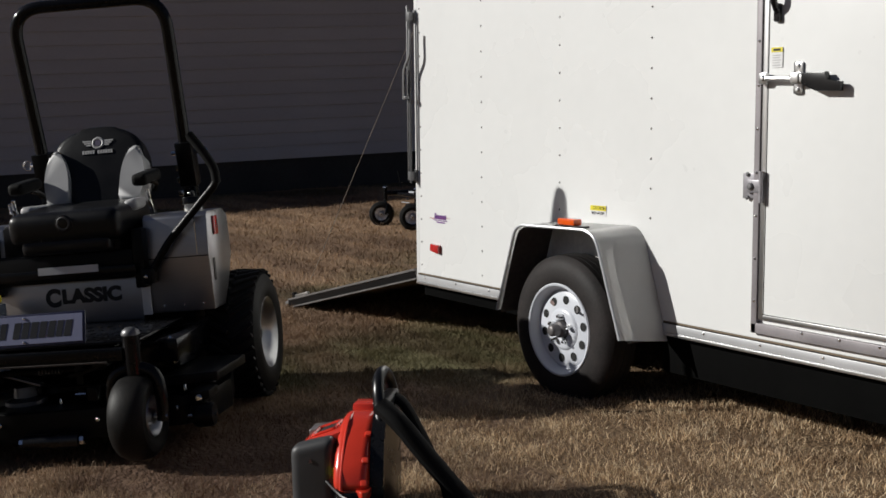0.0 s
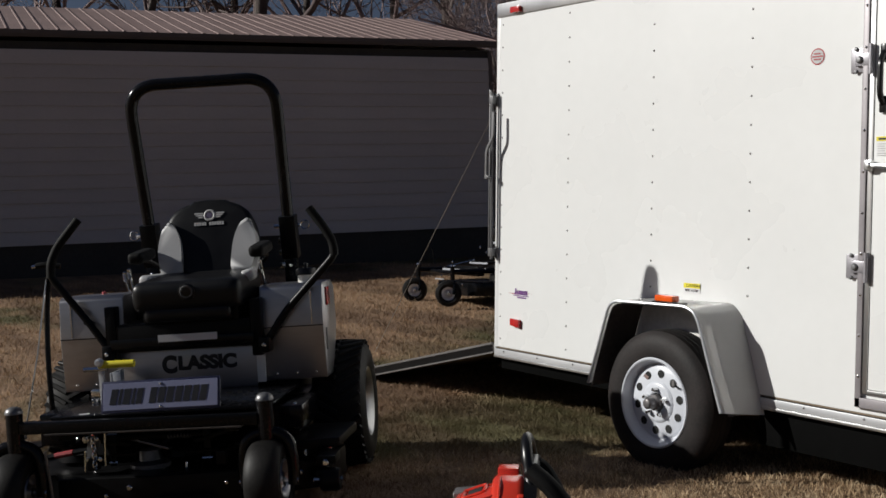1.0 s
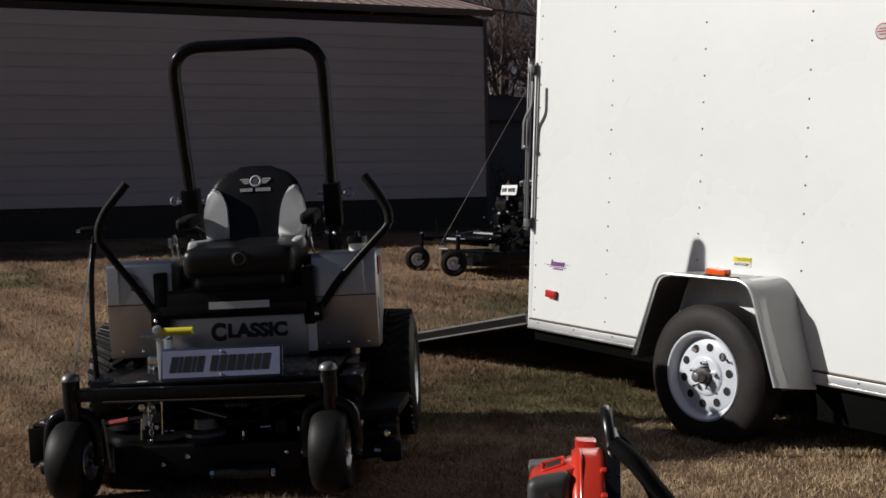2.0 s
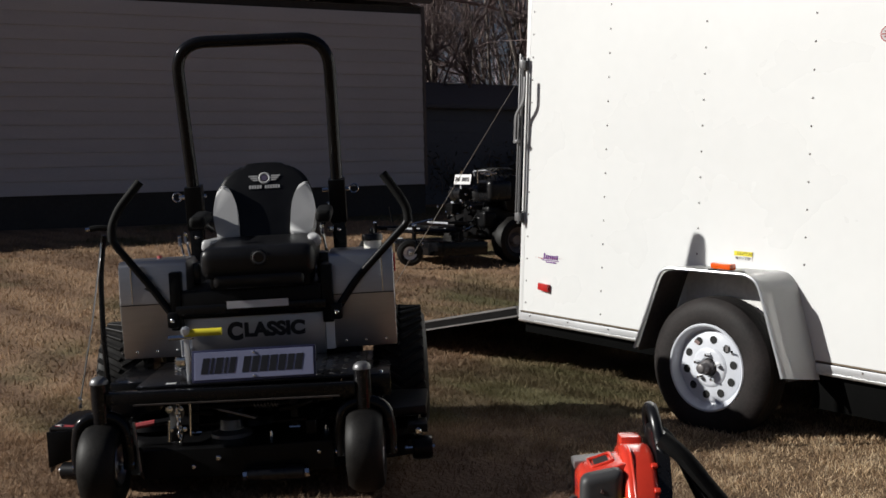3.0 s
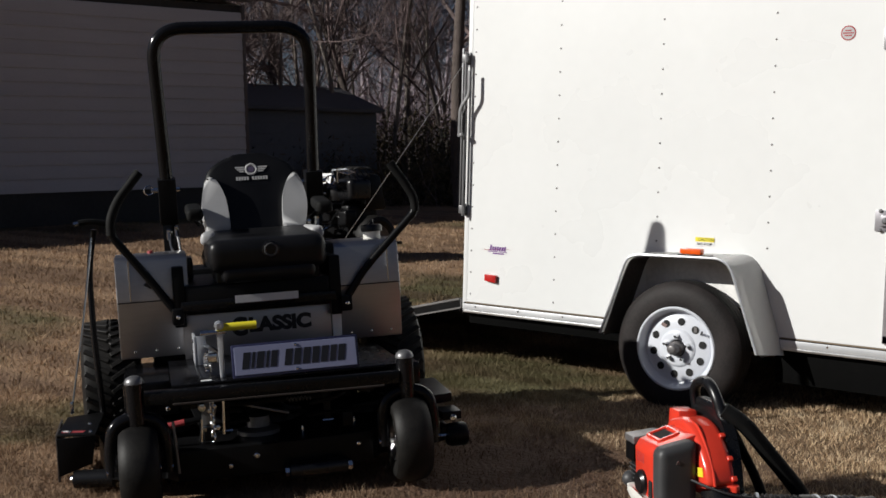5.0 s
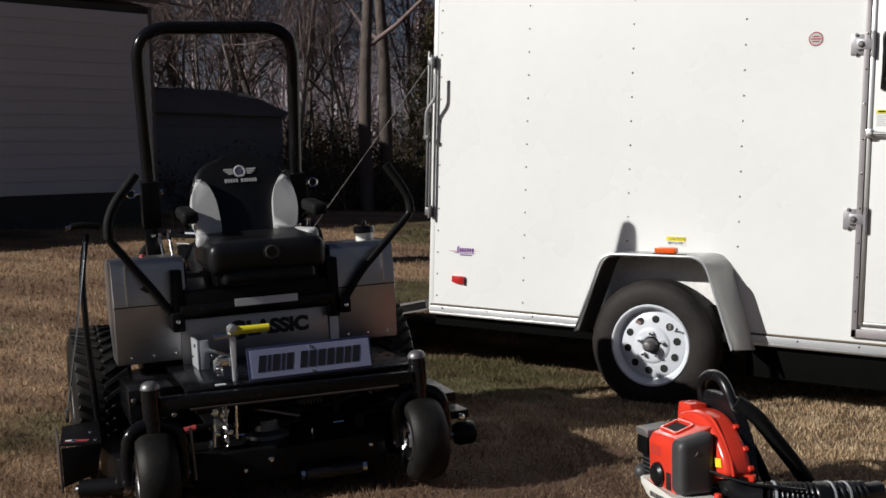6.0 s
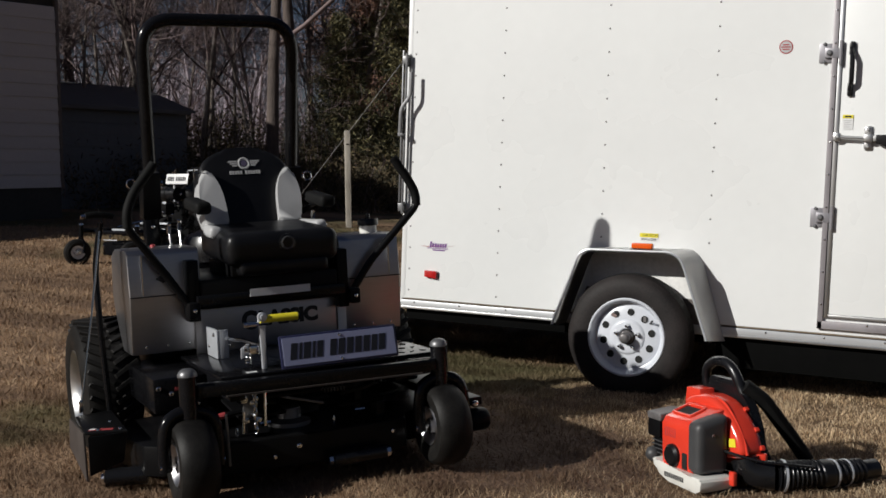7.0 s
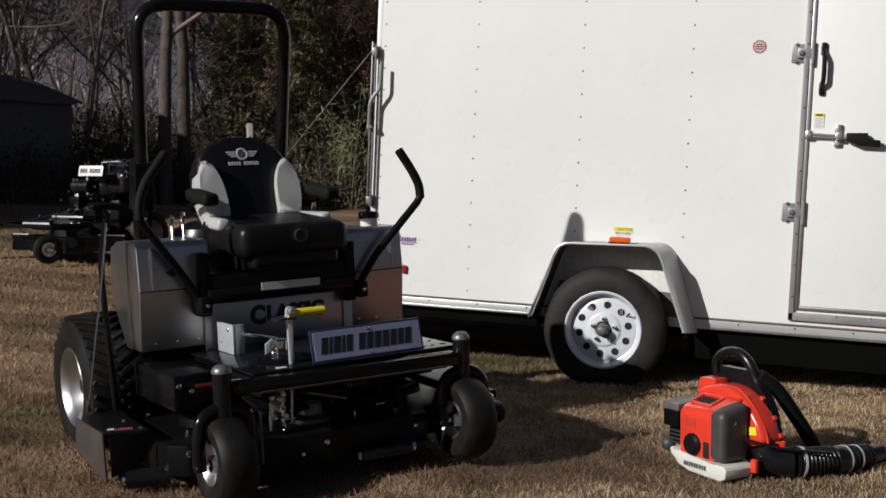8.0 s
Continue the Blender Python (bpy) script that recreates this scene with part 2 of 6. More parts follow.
    l.new(sc.outputs[0], mix.inputs["Fac"])
    l.new(brown.outputs["Color"], mix.inputs["Color1"])
    strip = n.new("ShaderNodeMapping")
    strip.inputs["Rotation"].default_value = (0, 0, radians(-28))
    strip.inputs["Scale"].default_value = (0.28, 2.0, 1)
    l.new(co.outputs["Object"], strip.inputs["Vector"])
    worn = n.new("ShaderNodeTexNoise")
    worn.inputs["Scale"].default_value, worn.inputs["Detail"].default_value = 1.0, 6
    l.new(strip.outputs["Vector"], worn.inputs["Vector"])
    thatch = n.new("ShaderNodeMapRange")
    thatch.inputs["From Min"].default_value, thatch.inputs["From Max"].default_value = 0.55, 0.42
    thatch.inputs["To Max"].default_value = 0.54
    l.new(worn.outputs["Fac"], thatch.inputs["Value"])
    # Reddish bare soil, painted darker and wider to deepen the mower's shadow.
    soil_shade = n.new("ShaderNodeMixRGB")
    soil_shade.inputs["Color2"].default_value = (0.088, 0.049, 0.033, 1)
    away = n.new("ShaderNodeVectorMath")
    away.operation = "DISTANCE"
    away.inputs[1].default_value = (-4.28, 1.98, 0.0)
    l.new(co.outputs["Object"], away.inputs[0])
    ragged = n.new("ShaderNodeMath")
    ragged.operation = "MULTIPLY_ADD"
    ragged.inputs[1].default_value = 1.3
    l.new(mid.outputs["Fac"], ragged.inputs[0])
    l.new(away.outputs["Value"], ragged.inputs[2])
    bare = n.new("ShaderNodeMapRange")
    bare.inputs["From Min"].default_value, bare.inputs["From Max"].default_value = 1.65, 1.1
    bare.inputs["To Max"].default_value = 0.85
    l.new(ragged.outputs[0], bare.inputs["Value"])
    most = n.new("ShaderNodeMath")
    most.operation = "MAXIMUM"
    l.new(thatch.outputs["Result"], most.inputs[0])
    l.new(bare.outputs["Result"], most.inputs[1])
    l.new(most.outputs[0], soil_shade.inputs["Fac"])
    l.new(mix.outputs["Color"], soil_shade.inputs["Color1"])
    mix = soil_shade
    l.new(mix.outputs["Color"], b.inputs["Base Color"])
    if blades:
        tr_ = n.new("ShaderNodeBsdfTranslucent")
        l.new(mix.outputs["Color"], tr_.inputs["Color"])
        both = n.new("ShaderNodeMixShader")
        both.inputs["Fac"].default_value = 0.3
        l.new(b.outputs["BSDF"], both.inputs[1])
        l.new(tr_.outputs["BSDF"], both.inputs[2])
        l.new(both.outputs["Shader"], n["Material Output"].inputs["Surface"])
    return m


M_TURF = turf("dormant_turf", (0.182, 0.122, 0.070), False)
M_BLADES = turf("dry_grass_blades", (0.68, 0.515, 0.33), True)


# ---- building helpers ----
def finish(bm, name, mat, angle=0.6):
    bmesh.ops.recalc_face_normals(bm, faces=bm.faces[:])
    for f in bm.faces:
        f.smooth = True
    for e in bm.edges:
        e.smooth = len(e.link_faces) == 2 and e.calc_face_angle(0) < angle
    me = bpy.data.meshes.new(name)
    bm.to_mesh(me)
    bm.free()
    me.materials.append(mat)
    return me


def part(name, bm, mat, parent, label="", at=None, angle=0.6):
    """Links one bmesh as one mesh object under a thing or a part."""
    ob = new(name, finish(bm, name, mat, angle))
    ob.parent = parent
    if at is not None:
        ob.matrix_local = at
    return tagged(ob, label)


def again(ob, at, parent=None):
    """Another object on the same mesh."""
    c = new(ob.name.split(".")[0], ob.data)
    c.parent = parent or ob.parent
    c.matrix_local = at
    if "label" in ob:
        c["label"] = ob["label"]
    return c


def thing(name, at, label, category, group="", kind=""):
    ob = new(name)
    ob.empty_display_size = 0.1
    ob.matrix_world = at
    return tagged(ob, label, category, group, kind)


def box(x0, x1, y0, y1, z0, z1, bevel=0.0, seg=2, bm=None):
    own = bmesh.new()
    bmesh.ops.create_cube(own, size=1.0)
    bmesh.ops.scale(own, vec=(x1 - x0, y1 - y0, z1 - z0), verts=own.verts[:])
    bmesh.ops.translate(own, vec=((x0 + x1) / 2, (y0 + y1) / 2, (z0 + z1) / 2), verts=own.verts[:])
    if bevel:
        bmesh.ops.bevel(own, geom=own.edges[:], offset=bevel, segments=seg, affect="EDGES", profile=0.6)
    return merge(bm, own)


def merge(bm, own):
    if bm is None:
        return own
    tmp = bpy.data.meshes.new("tmp")
    own.to_mesh(tmp)
    own.free()
    bm.from_mesh(tmp)
    bpy.data.meshes.remove(tmp)
    return bm


def turned(bm, m):
    bmesh.ops.transform(bm, matrix=m, verts=bm.verts[:])
    return bm


def smooth_line(pts, per=6):
    """Catmull-Rom through the points."""
    p = [Vector(q) for q in pts]
    out = []
    for i in range(len(p) - 1):
        a, b, c, d = p[max(i - 1, 0)], p[i], p[i + 1], p[min(i + 2, len(p) - 1)]
        for k in range(per):
            t = k / per
            out.append(0.5 * (2 * b + (c - a) * t + (2 * a - 5 * b + 4 * c - d) * t * t + (3 * b - a - 3 * c + d) * t ** 3))
    return out + [p[-1]]


def rounded(pts, r, per=5):
    """A polyline whose corners are rounded by radius r."""
    p = [Vector(q) for q in pts]
    out = [p[0]]
    for a, b, c in zip(p, p[1:], p[2:]):
        u, v = (a - b), (c - b)
        d = min(r, u.length * 0.48, v.length * 0.48)
        s, e = b + u.normalized() * d, b + v.normalized() * d
        for k in range(per + 1):
            t = k / per
            out.append(s * (1 - t) ** 2 + b * 2 * t * (1 - t) + e * t * t)
    return out + [p[-1]]


def tube(pts, radius, seg=10, bm=None, cap=True, flat=None):
    """A tube along points; radius one number or one per point; flat: (a, b) half axes of an oval or strap."""
    bm = bm or bmesh.new()
    p = [Vector(q) for q in pts]
    rad = radius if isinstance(radius, (list, tuple)) else [radius] * len(p)
    rings, side = [], None
    for i, q in enumerate(p):
        d = (p[min(i + 1, len(p) - 1)] - p[max(i - 1, 0)]).normalized()
        if side is None:
            side = d.cross(Vector((0, 0, 1)))
            if side.length < 0.1:
                side = d.cross(Vector((0, 1, 0)))
        side = (side - d * side.dot(d)).normalized()
        up = side.cross(d)
        fa, fb = flat or (1, 1)
        rings.append([bm.verts.new(q + (side * math.cos(a) * fa + up * math.sin(a) * fb) * rad[i]) for a in (2 * math.pi * k / seg for k in range(seg))])
    for a, b in zip(rings, rings[1:]):
        for k in range(seg):
            bm.faces.new((a[k], a[(k + 1) % seg], b[(k + 1) % seg], b[k]))
    if cap:
        bm.faces.new(rings[0][::-1])
        bm.faces.new(rings[-1])
    return bm


def lathe(profile, seg=32, bm=None, axis="Z", cap=True):
    """Turns (radius, height) pairs round an axis."""
    bm = bm or bmesh.new()
    rings = []
    for r, h in profile:
        ring = []
        for k in range(seg):
            a = 2 * math.pi * k / seg
            c, s = r * math.cos(a), r * math.sin(a)
            ring.append(bm.verts.new({"Z": (c, s, h), "Y": (c, h, s), "X": (h, c, s)}[axis]))
        rings.append(ring)
    for a, b in zip(rings, rings[1:]):
        for k in range(seg):
            bm.faces.new((a[k], a[(k + 1) % seg], b[(k + 1) % seg], b[k]))
    if cap:
        for ring in (rings[0], rings[-1]):
            bm.faces.new(ring)
    bmesh.ops.remove_doubles(bm, verts=bm.verts[:], dist=1e-6)
    return bm


def prism(poly, a, b, axis="Y", bm=None, bevel=0.0):
    """A flat outline pushed from a to b along an axis. poly: pairs in the other two axes."""
    own = bmesh.new()
    put = {"Y": lambda p, h: (p[0], h, p[1]), "X": lambda p, h: (h, p[0], p[1]), "Z": lambda p, h: (p[0], p[1], h)}[axis]
    lo = [own.verts.new(put(p, a)) for p in poly]
    hi = [own.verts.new(put(p, b)) for p in poly]
    k = len(poly)
    for i in range(k):
        own.faces.new((lo[i], lo[(i + 1) % k], hi[(i + 1) % k], hi[i]))
    own.faces.new(lo[::-1])
    own.faces.new(hi)
    if bevel:
        bmesh.ops.bevel(own, geom=own.edges[:], offset=bevel, segments=2, affect="EDGES", profile=0.6)
    return merge(bm, own)


def puffed(w, d, h, r, seg=5):
    """A cushion: a box with heavily rounded edges."""
    return box(-w / 2, w / 2, -d / 2, d / 2, -h / 2, h / 2, r, seg)


def words(text, size, mat, parent, at, name="lettering", label="", squash=1.0, shear=0.0, bold=0.0):
    cu = bpy.data.curves.new(name, "FONT")
    cu.offset = bold
    cu.body, cu.size, cu.extrude, cu.align_x, cu.align_y, cu.shear = text, size, 0.0006, "CENTER", "CENTER", shear
    ob = new("tmp_text", cu)
    me = bpy.data.meshes.new_from_object(ob.evaluated_get(bpy.context.evaluated_depsgraph_get()))
    bpy.data.objects.remove(ob)
    bpy.data.curves.remove(cu)
    for v in me.vertices:
        v.co.x *= squash
    me.name = name
    me.materials.clear()
    me.materials.append(mat)
    ob = new(name, me)
    ob.parent = parent
    ob.matrix_local = at
    return tagged(ob, label)


def ground_height(x, y):
    s = (-(x + 4.5) * 0.8 + (y - 2.0) * 0.6) - 0.8
    rise = 0.6 * np.log1p(np.exp(np.minimum(s, 24) / 0.6))
    return 0.049 * np.minimum(rise, 22) - 0.035 * np.exp(-((x + 3.25) ** 2 + (y - 1.82) ** 2) / 0.6) - 0.045 * np.exp(-((x + 5.1) ** 2 + (y - 0.75) ** 2) / 0.5)


# ---- ground ----
def axis_steps(lo, hi, fine_lo, fine_hi, step):
    inner = list(np.arange(fine_lo, fine_hi + 1e-6, step))
    left = [fine_lo - (fine_lo - lo) * (k / 14) ** 2.2 for k in range(14, 0, -1)]
    right = [fine_hi + (hi - fine_hi) * (k / 14) ** 2.2 for k in range(1, 15)]
    return np.array(left + inner + right)


gx, gy = axis_steps(-900, 900, -24, 6, 0.2), axis_steps(-900, 900, -8, 24, 0.2)
X, Y = np.meshgrid(gx, gy, indexing="ij")
ripple = np.array([noise.noise((x * 1.7, y * 1.7, 0)) * 0.012 + noise.noise((x * 0.4, y * 0.4, 5)) * 0.02 for x, y in zip(X.ravel(), Y.ravel())]).reshape(X.shape)
near = np.exp(-((X + 4.3) ** 2 + (Y - 2.2) ** 2) / 40)
Z = ground_height(X, Y) + ripple * (0.35 + 0.65 * (1 - near))
nx, ny = X.shape
ids = np.arange(nx * ny).reshape(nx, ny)
quads = np.stack((ids[:-1, :-1], ids[1:, :-1], ids[1:, 1:], ids[:-1, 1:]), -1).reshape(-1, 4)
gm = bpy.data.meshes.new("ground")
gm.from_pydata(np.stack((X, Y, Z), -1).reshape(-1, 3).tolist(), [], quads.tolist())
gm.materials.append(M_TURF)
for poly in gm.polygons:
    poly.use_smooth = True
ground = tagged(new("ground", gm), "dry tan winter lawn with green patches, gently rising", "ground", kind="structure")


def ripple_at(x, y):
    r = noise.noise((x * 1.7, y * 1.7, 0)) * 0.012 + noise.noise((x * 0.4, y * 0.4, 5)) * 0.02
    return r * (0.35 + 0.65 * (1 - math.exp(-((x + 4.3) ** 2 + (y - 2.2) ** 2) / 40)))


def surface(x, y):
    return float(ground_height(x, y)) + ripple_at(x, y)


def grass(name, count, area, tall, wide, seed, label):
    """Loose blades over an area, in one mesh: thin bent triangles."""
    rng = np.random.default_rng(seed)
    x0, x1, y0, y1 = area
    x, y = rng.uniform(x0, x1, count), rng.uniform(y0, y1, count)
    tuft = np.array([noise.noise((a * 5, b * 5, 3)) for a, b in zip(x, y)])
    fade = np.clip(1.25 - np.hypot((x - (x0 + x1) / 2) / (x1 - x0) * 2, (y - (y0 + y1) / 2) / (y1 - y0) * 2), 0, 0.5) * 2
    keep = (rng.uniform(-0.9, 0.5, count) < tuft) & (rng.uniform(0, 1, count) < fade)
    keep &= rng.uniform(0, 0.75, count) < np.hypot(x + 4.28, y - 1.98)
    x, y, tuft = x[keep], y[keep], tuft[keep]
    n = len(x)
    z = ground_height(x, y) + np.array([ripple_at(a, b) for a, b in zip(x, y)]) - 0.004
    h = tall * rng.uniform(0.4, 1.15, n) * (1 + 0.5 * tuft)
    a, lean, lay = rng.uniform(0, 2 * np.pi, n), rng.uniform(0.2, 1.3, n), rng.uniform(0, 2 * np.pi, n)
    w = wide * rng.uniform(0.6, 1.3, n)
    dx, dy = np.cos(a) * w, np.sin(a) * w
    ox, oy = np.cos(lay) * lean * h, np.sin(lay) * lean * h
    v = np.empty((n, 5, 3))
    v[:, 0] = np.stack((x - dx, y - dy, z), -1)
    v[:, 1] = np.stack((x + dx, y + dy, z), -1)
    v[:, 2] = np.stack((x + dx * 0.7 + ox * 0.35, y + dy * 0.7 + oy * 0.35, z + h * 0.6), -1)
    v[:, 3] = np.stack((x - dx * 0.7 + ox * 0.35, y - dy * 0.7 + oy * 0.35, z + h * 0.6), -1)
    v[:, 4] = np.stack((x + ox, y + oy, z + h), -1)
    i = np.arange(n)[:, None] * 5
    quad, trio = i + np.array([0, 1, 2, 3]), i + np.array([3, 2, 4])
    me = bpy.data.meshes.new(name)
    me.vertices.add(n * 5)
    me.vertices.foreach_set("co", v.ravel())
    me.loops.add(n * 7)
    me.loops.foreach_set("vertex_index", np.concatenate((quad, trio), 1).ravel().astype(np.int32))
    me.polygons.add(n * 2)
    starts = (np.arange(n)[:, None] * 7 + np.array([0, 4])).ravel().astype(np.int32)
    me.polygons.foreach_set("loop_start", starts)
    me.update(calc_edges=True)
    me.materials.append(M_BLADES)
    return tagged(new(name, me), label, "grass", kind="stuff")


grass("lawn_grass", 520000, (-7.2, -0.6, -0.8, 5.8), 0.030, 0.0018, 3, "short straw-coloured dormant grass blades with thatch")
grass("lawn_grass", 170000, (-16, -4.5, -0.5, 13.5), 0.042, 0.005, 4, "short straw-coloured dormant grass farther off")


# ---- buildings ----
def long_shed():
    b = thing("storage_building", pose(-15.354, 11.408, 0.397, 0, 1.4, -103.0), "long taupe lap-sided building with reddish brown ribbed metal roof", "building")
    length, deep, bottom, top = 17.0, 8.0, 0.76, 3.66
    part("wall", box(0, length, -deep, -0.03, -0.6, top), M_SKIRT, b, "wall core behind the siding")
    course = 0.198
    count = int((top - bottom) / course)
    first = None
    for i in range(count):
        z = bottom + i * course
        at = pose(0, 0, z, 0, 0, 0)
        if first is None:
            first = part("siding_board", prism([(0.0, 0.0), (0.026, 0.0), (0.028, 0.012), (0.008, course + 0.008), (0.0, course + 0.008)], 0.02, length, "X"), M_SIDING, b, at=at)
        else:
            again(first, at)
    for x in (0.0, length - 0.09):
        part("corner_trim", box(x - 0.02, x + 0.035, -0.06, 0.032, bottom - 0.02, top, 0.005), M_FASCIA, b, "narrow dark corner trim")
    end = box(-0.02, 0.0, -deep, -0.06, bottom, top)
    part("end_wall", end, M_SIDING, b)
    pitch = 0.24
    ridge = top + 0.1 + pitch * (deep / 2 + 0.3)
    for sgn, y0 in ((1, 0.06), (-1, -deep - 0.32)):
        ym = -deep / 2
        prof = [(y0, top + 0.08), (ym, ridge), (ym, ridge + 0.07), (y0, top + 0.15)]
        part("roof_slope", prism(prof, -0.14, length + 0.3, "X"), M_SHINGLE, b)
    part("fascia", box(-0.16, length + 0.3, 0.062, 0.072, top + 0.075, top + 0.152, 0.003), M_FASCIA, b, "brown fascia under the roof edge")
    part("soffit", box(-0.14, length + 0.3, 0.03, 0.06, top + 0.05, top + 0.075), M_FASCIA, b)
    slope = math.atan2(ridge - top - 0.08, deep / 2 + 0.06)
    rib = None
    for k in range(76):
        at = pose(-0.12 + 0.23 * k, 0.075, top + 0.150)
        if rib is None:
            rib = part("roof_rib", turned(prism([(-0.018, 0.0), (0.018, 0.0), (0.010, 0.011), (-0.010, 0.011)], -4.15, 0.0), pose(0, 0, 0, -math.degrees(slope), 0, 0)), M_SHINGLE, b, at=at)
        else:
            again(rib, at)
    part("gable", prism([(-0.03, top), (-deep / 2, ridge - 0.02), (-deep, top)], -0.01, 0.02, "X"), M_SIDING, b)
    part("skirting", box(0.02, length, -0.05, -0.005, -0.6, bottom - 0.01), M_SKIRT, b, "dark skirting below the siding")
    return b


def low_shed():
    b = thing("low_shed", pose(-16.29, 15.11, 0.66, 0, 0, -107.5), "low blue-grey metal-sided shed with shallow dark roof", "building")
    left, length, deep, top = -0.5, 9.0, 3.0, 1.95
    crown = 2.44
    gable = [(0.0, -0.3), (0.0, top), (-deep / 2, crown - 0.03), (-deep, top), (-deep, -0.3)]
    part("wall", prism(gable, left, length, "X"), M_DARKWALL, b)
    board = None
    for i in range(10):
        at = pose(left, 0, -0.25 + 0.212 * i)
        if board is None:
            board = part("siding_board", prism([(0.001, 0.0), (0.022, 0.0), (0.006, 0.212), (0.001, 0.212)], 0.0, length - left, "X"), M_DARKWALL, b, at=at)
        else:
            again(board, at)
    for y0, y1 in ((0.14, -deep / 2), (-deep - 0.14, -deep / 2)):
        part("roof", prism([(y0, top - 0.035), (y0, top + 0.005), (y1, crown + 0.03), (y1, crown - 0.02)], left - 0.12, length, "X"), M_DARKROOF, b)
    part("ridge_cap", tube([(left - 0.12, -deep / 2, crown + 0.02), (length, -deep / 2, crown + 0.02)], 0.03, 8), M_DARKROOF, b)
    part("roof_flashing", box(1.0, 1.35, -deep / 2 + 0.02, -deep / 2 + 0.10, crown + 0.025, crown + 0.05, 0.005), M_ALU, b, "bright metal flashing on the ridge")
    part("eave_board", box(left, length, 0.145, 0.165, top - 0.07, top + 0.0, 0.004), M_DARKROOF, b)
    return b


long_shed()
low_shed()

# ---- cargo trailer ----
TRAILER = pose(-5.614, 3.728, 0.425, 0, 2.1, 0)
LONG, WIDE, TALL = 3.66, 1.83, 2.04
tr = thing("cargo_trailer", TRAILER, "white enclosed single-axle cargo trailer with side door and lowered rear ramp", "trailer")


def trailer_body():
    hull = bmesh.new()
    for spec in ((0.03, LONG, WIDE - 0.04, WIDE, 0.045, TALL - 0.06), (LONG - 0.04, LONG, 0.0, WIDE - 0.04, 0.045, TALL - 0.06)):
        box(*spec, bm=hull)
    part("far_walls", hull, M_WHITE, tr)
    side = part("side_wall", box(0.02, LONG - 0.04, 0.0, 0.04, 0.045, TALL - 0.06, 0.002, 1), M_WHITE, tr, "smooth white side panel with rows of rivets")
    part("rear_corner_post", box(-0.012, 0.02, 0.0, 0.06, 0.0, TALL - 0.06, 0.006), M_WHITE, tr)
    part("roof", prism([(0.0, TALL), (0.1, TALL + 0.03), (0.5, TALL + 0.06), (WIDE - 0.5, TALL + 0.06), (WIDE - 0.1, TALL + 0.03), (WIDE, TALL)], 0.0, LONG, "X"), M_WHITE, tr)
    part("top_rail", box(-0.005, LONG, -0.008, 0.03, TALL - 0.075, TALL + 0.005, 0.006), M_ALU, tr, "bright aluminium top rail")
    part("floor", box(0.0, LONG, 0.0, WIDE, 0.0, 0.044), M_PLYWOOD, tr)
    rail = part("bottom_rail", box(0.0, LONG, -0.008, 0.0, -0.004, 0.034, 0.003), M_TRIM, tr, "aluminium bottom rail with screws")
    dome = lambda r, h: lathe([(0.0, 0.0), (r, 0.0), (r * 0.95, h * 0.5), (r * 0.6, h * 0.9), (0.0, h)], 8)
    face = pose(0, 0, 0, 90, 0, 0)
    part("rail_lip", box(0.0, LONG, -0.012, 0.0, -0.018, -0.0045, 0.002), M_ALU, rail)
    part("rail_seam", box(0.02, LONG, -0.0015, 0.0, 0.0345, 0.0385), M_DARKHOLE, rail)
    screw = None
    for x in np.arange(0.09, LONG, 0.30):
        if 1.0 < x < 1.98:
            continue
        at = pose(x, -0.008, 0.022) @ face
        screw = again(screw, at) if screw else part("screw", dome(0.006, 0.004), M_CHROME, rail, at=at)
    rivet = None
    for x in (0.045, 0.622, 1.250, 1.862):
        for z in np.arange(0.0955, TALL - 0.1, 0.1304):
            if x > 1.0 and z < 0.47:
                continue
            at = pose(x, 0, z) @ face
            rivet = again(rivet, at) if rivet else part("rivet", dome(0.0055, 0.003), M_HUB, side, at=at)
    # door
    surround = bmesh.new()
    for spec in ((2.450, 2.478, 0.070, 1.90), (3.305, 3.35, 0.085, 1.90), (2.455, 3.35, 1.90, 1.945), (2.450, 3.35, 0.070, 0.112)):
        box(spec[0], spec[1], -0.022, -0.001, spec[2], spec[3], 0.004, bm=surround)
    part("door_frame", surround, M_FRAME, tr, "ribbed aluminium door frame")
    door = part("door", box(2.506, 3.30, -0.012, -0.001, 0.150, 1.893, 0.003), M_WHITE, tr, "white side door, closed")
    edge = bmesh.new()
    for spec in ((2.482, 2.504, 0.130, 1.897), (2.504, 3.303, 0.130, 0.148)):
        box(spec[0], spec[1], -0.017, -0.001, spec[2], spec[3], 0.003, bm=edge)
    part("door_edging", edge, M_ALU, door)
    pin = None
    for z in np.arange(0.2, 1.9, 0.17):
        at = pose(2.466, -0.022, z) @ face
        pin = again(pin, at) if pin else part("frame_screw", dome(0.006, 0.004), M_CHROME, tr, at=at)
    for x in np.arange(2.7, 3.3, 0.17):
        again(pin, pose(x, -0.022, 0.105) @ face)
    for z in (0.655, 1.51):
        hinge = part("hinge", box(2.385, 2.450, -0.008, 0.0, z - 0.050, z + 0.050, 0.003), M_HINGE, tr, "zinc-plated butt hinge with bolts")
        part("leaf", box(2.415, 2.492, -0.024, -0.008, z - 0.026, z + 0.026, 0.005), M_HINGE, hinge)
        part("barrel", tube([(2.495, -0.030, z - 0.062), (2.495, -0.030, z + 0.062)], 0.009, 10), M_HINGE, hinge)
        bolt = part("bolt", turned(dome(0.016, 0.012), face), M_GALV, hinge, at=pose(2.438, -0.024, z))
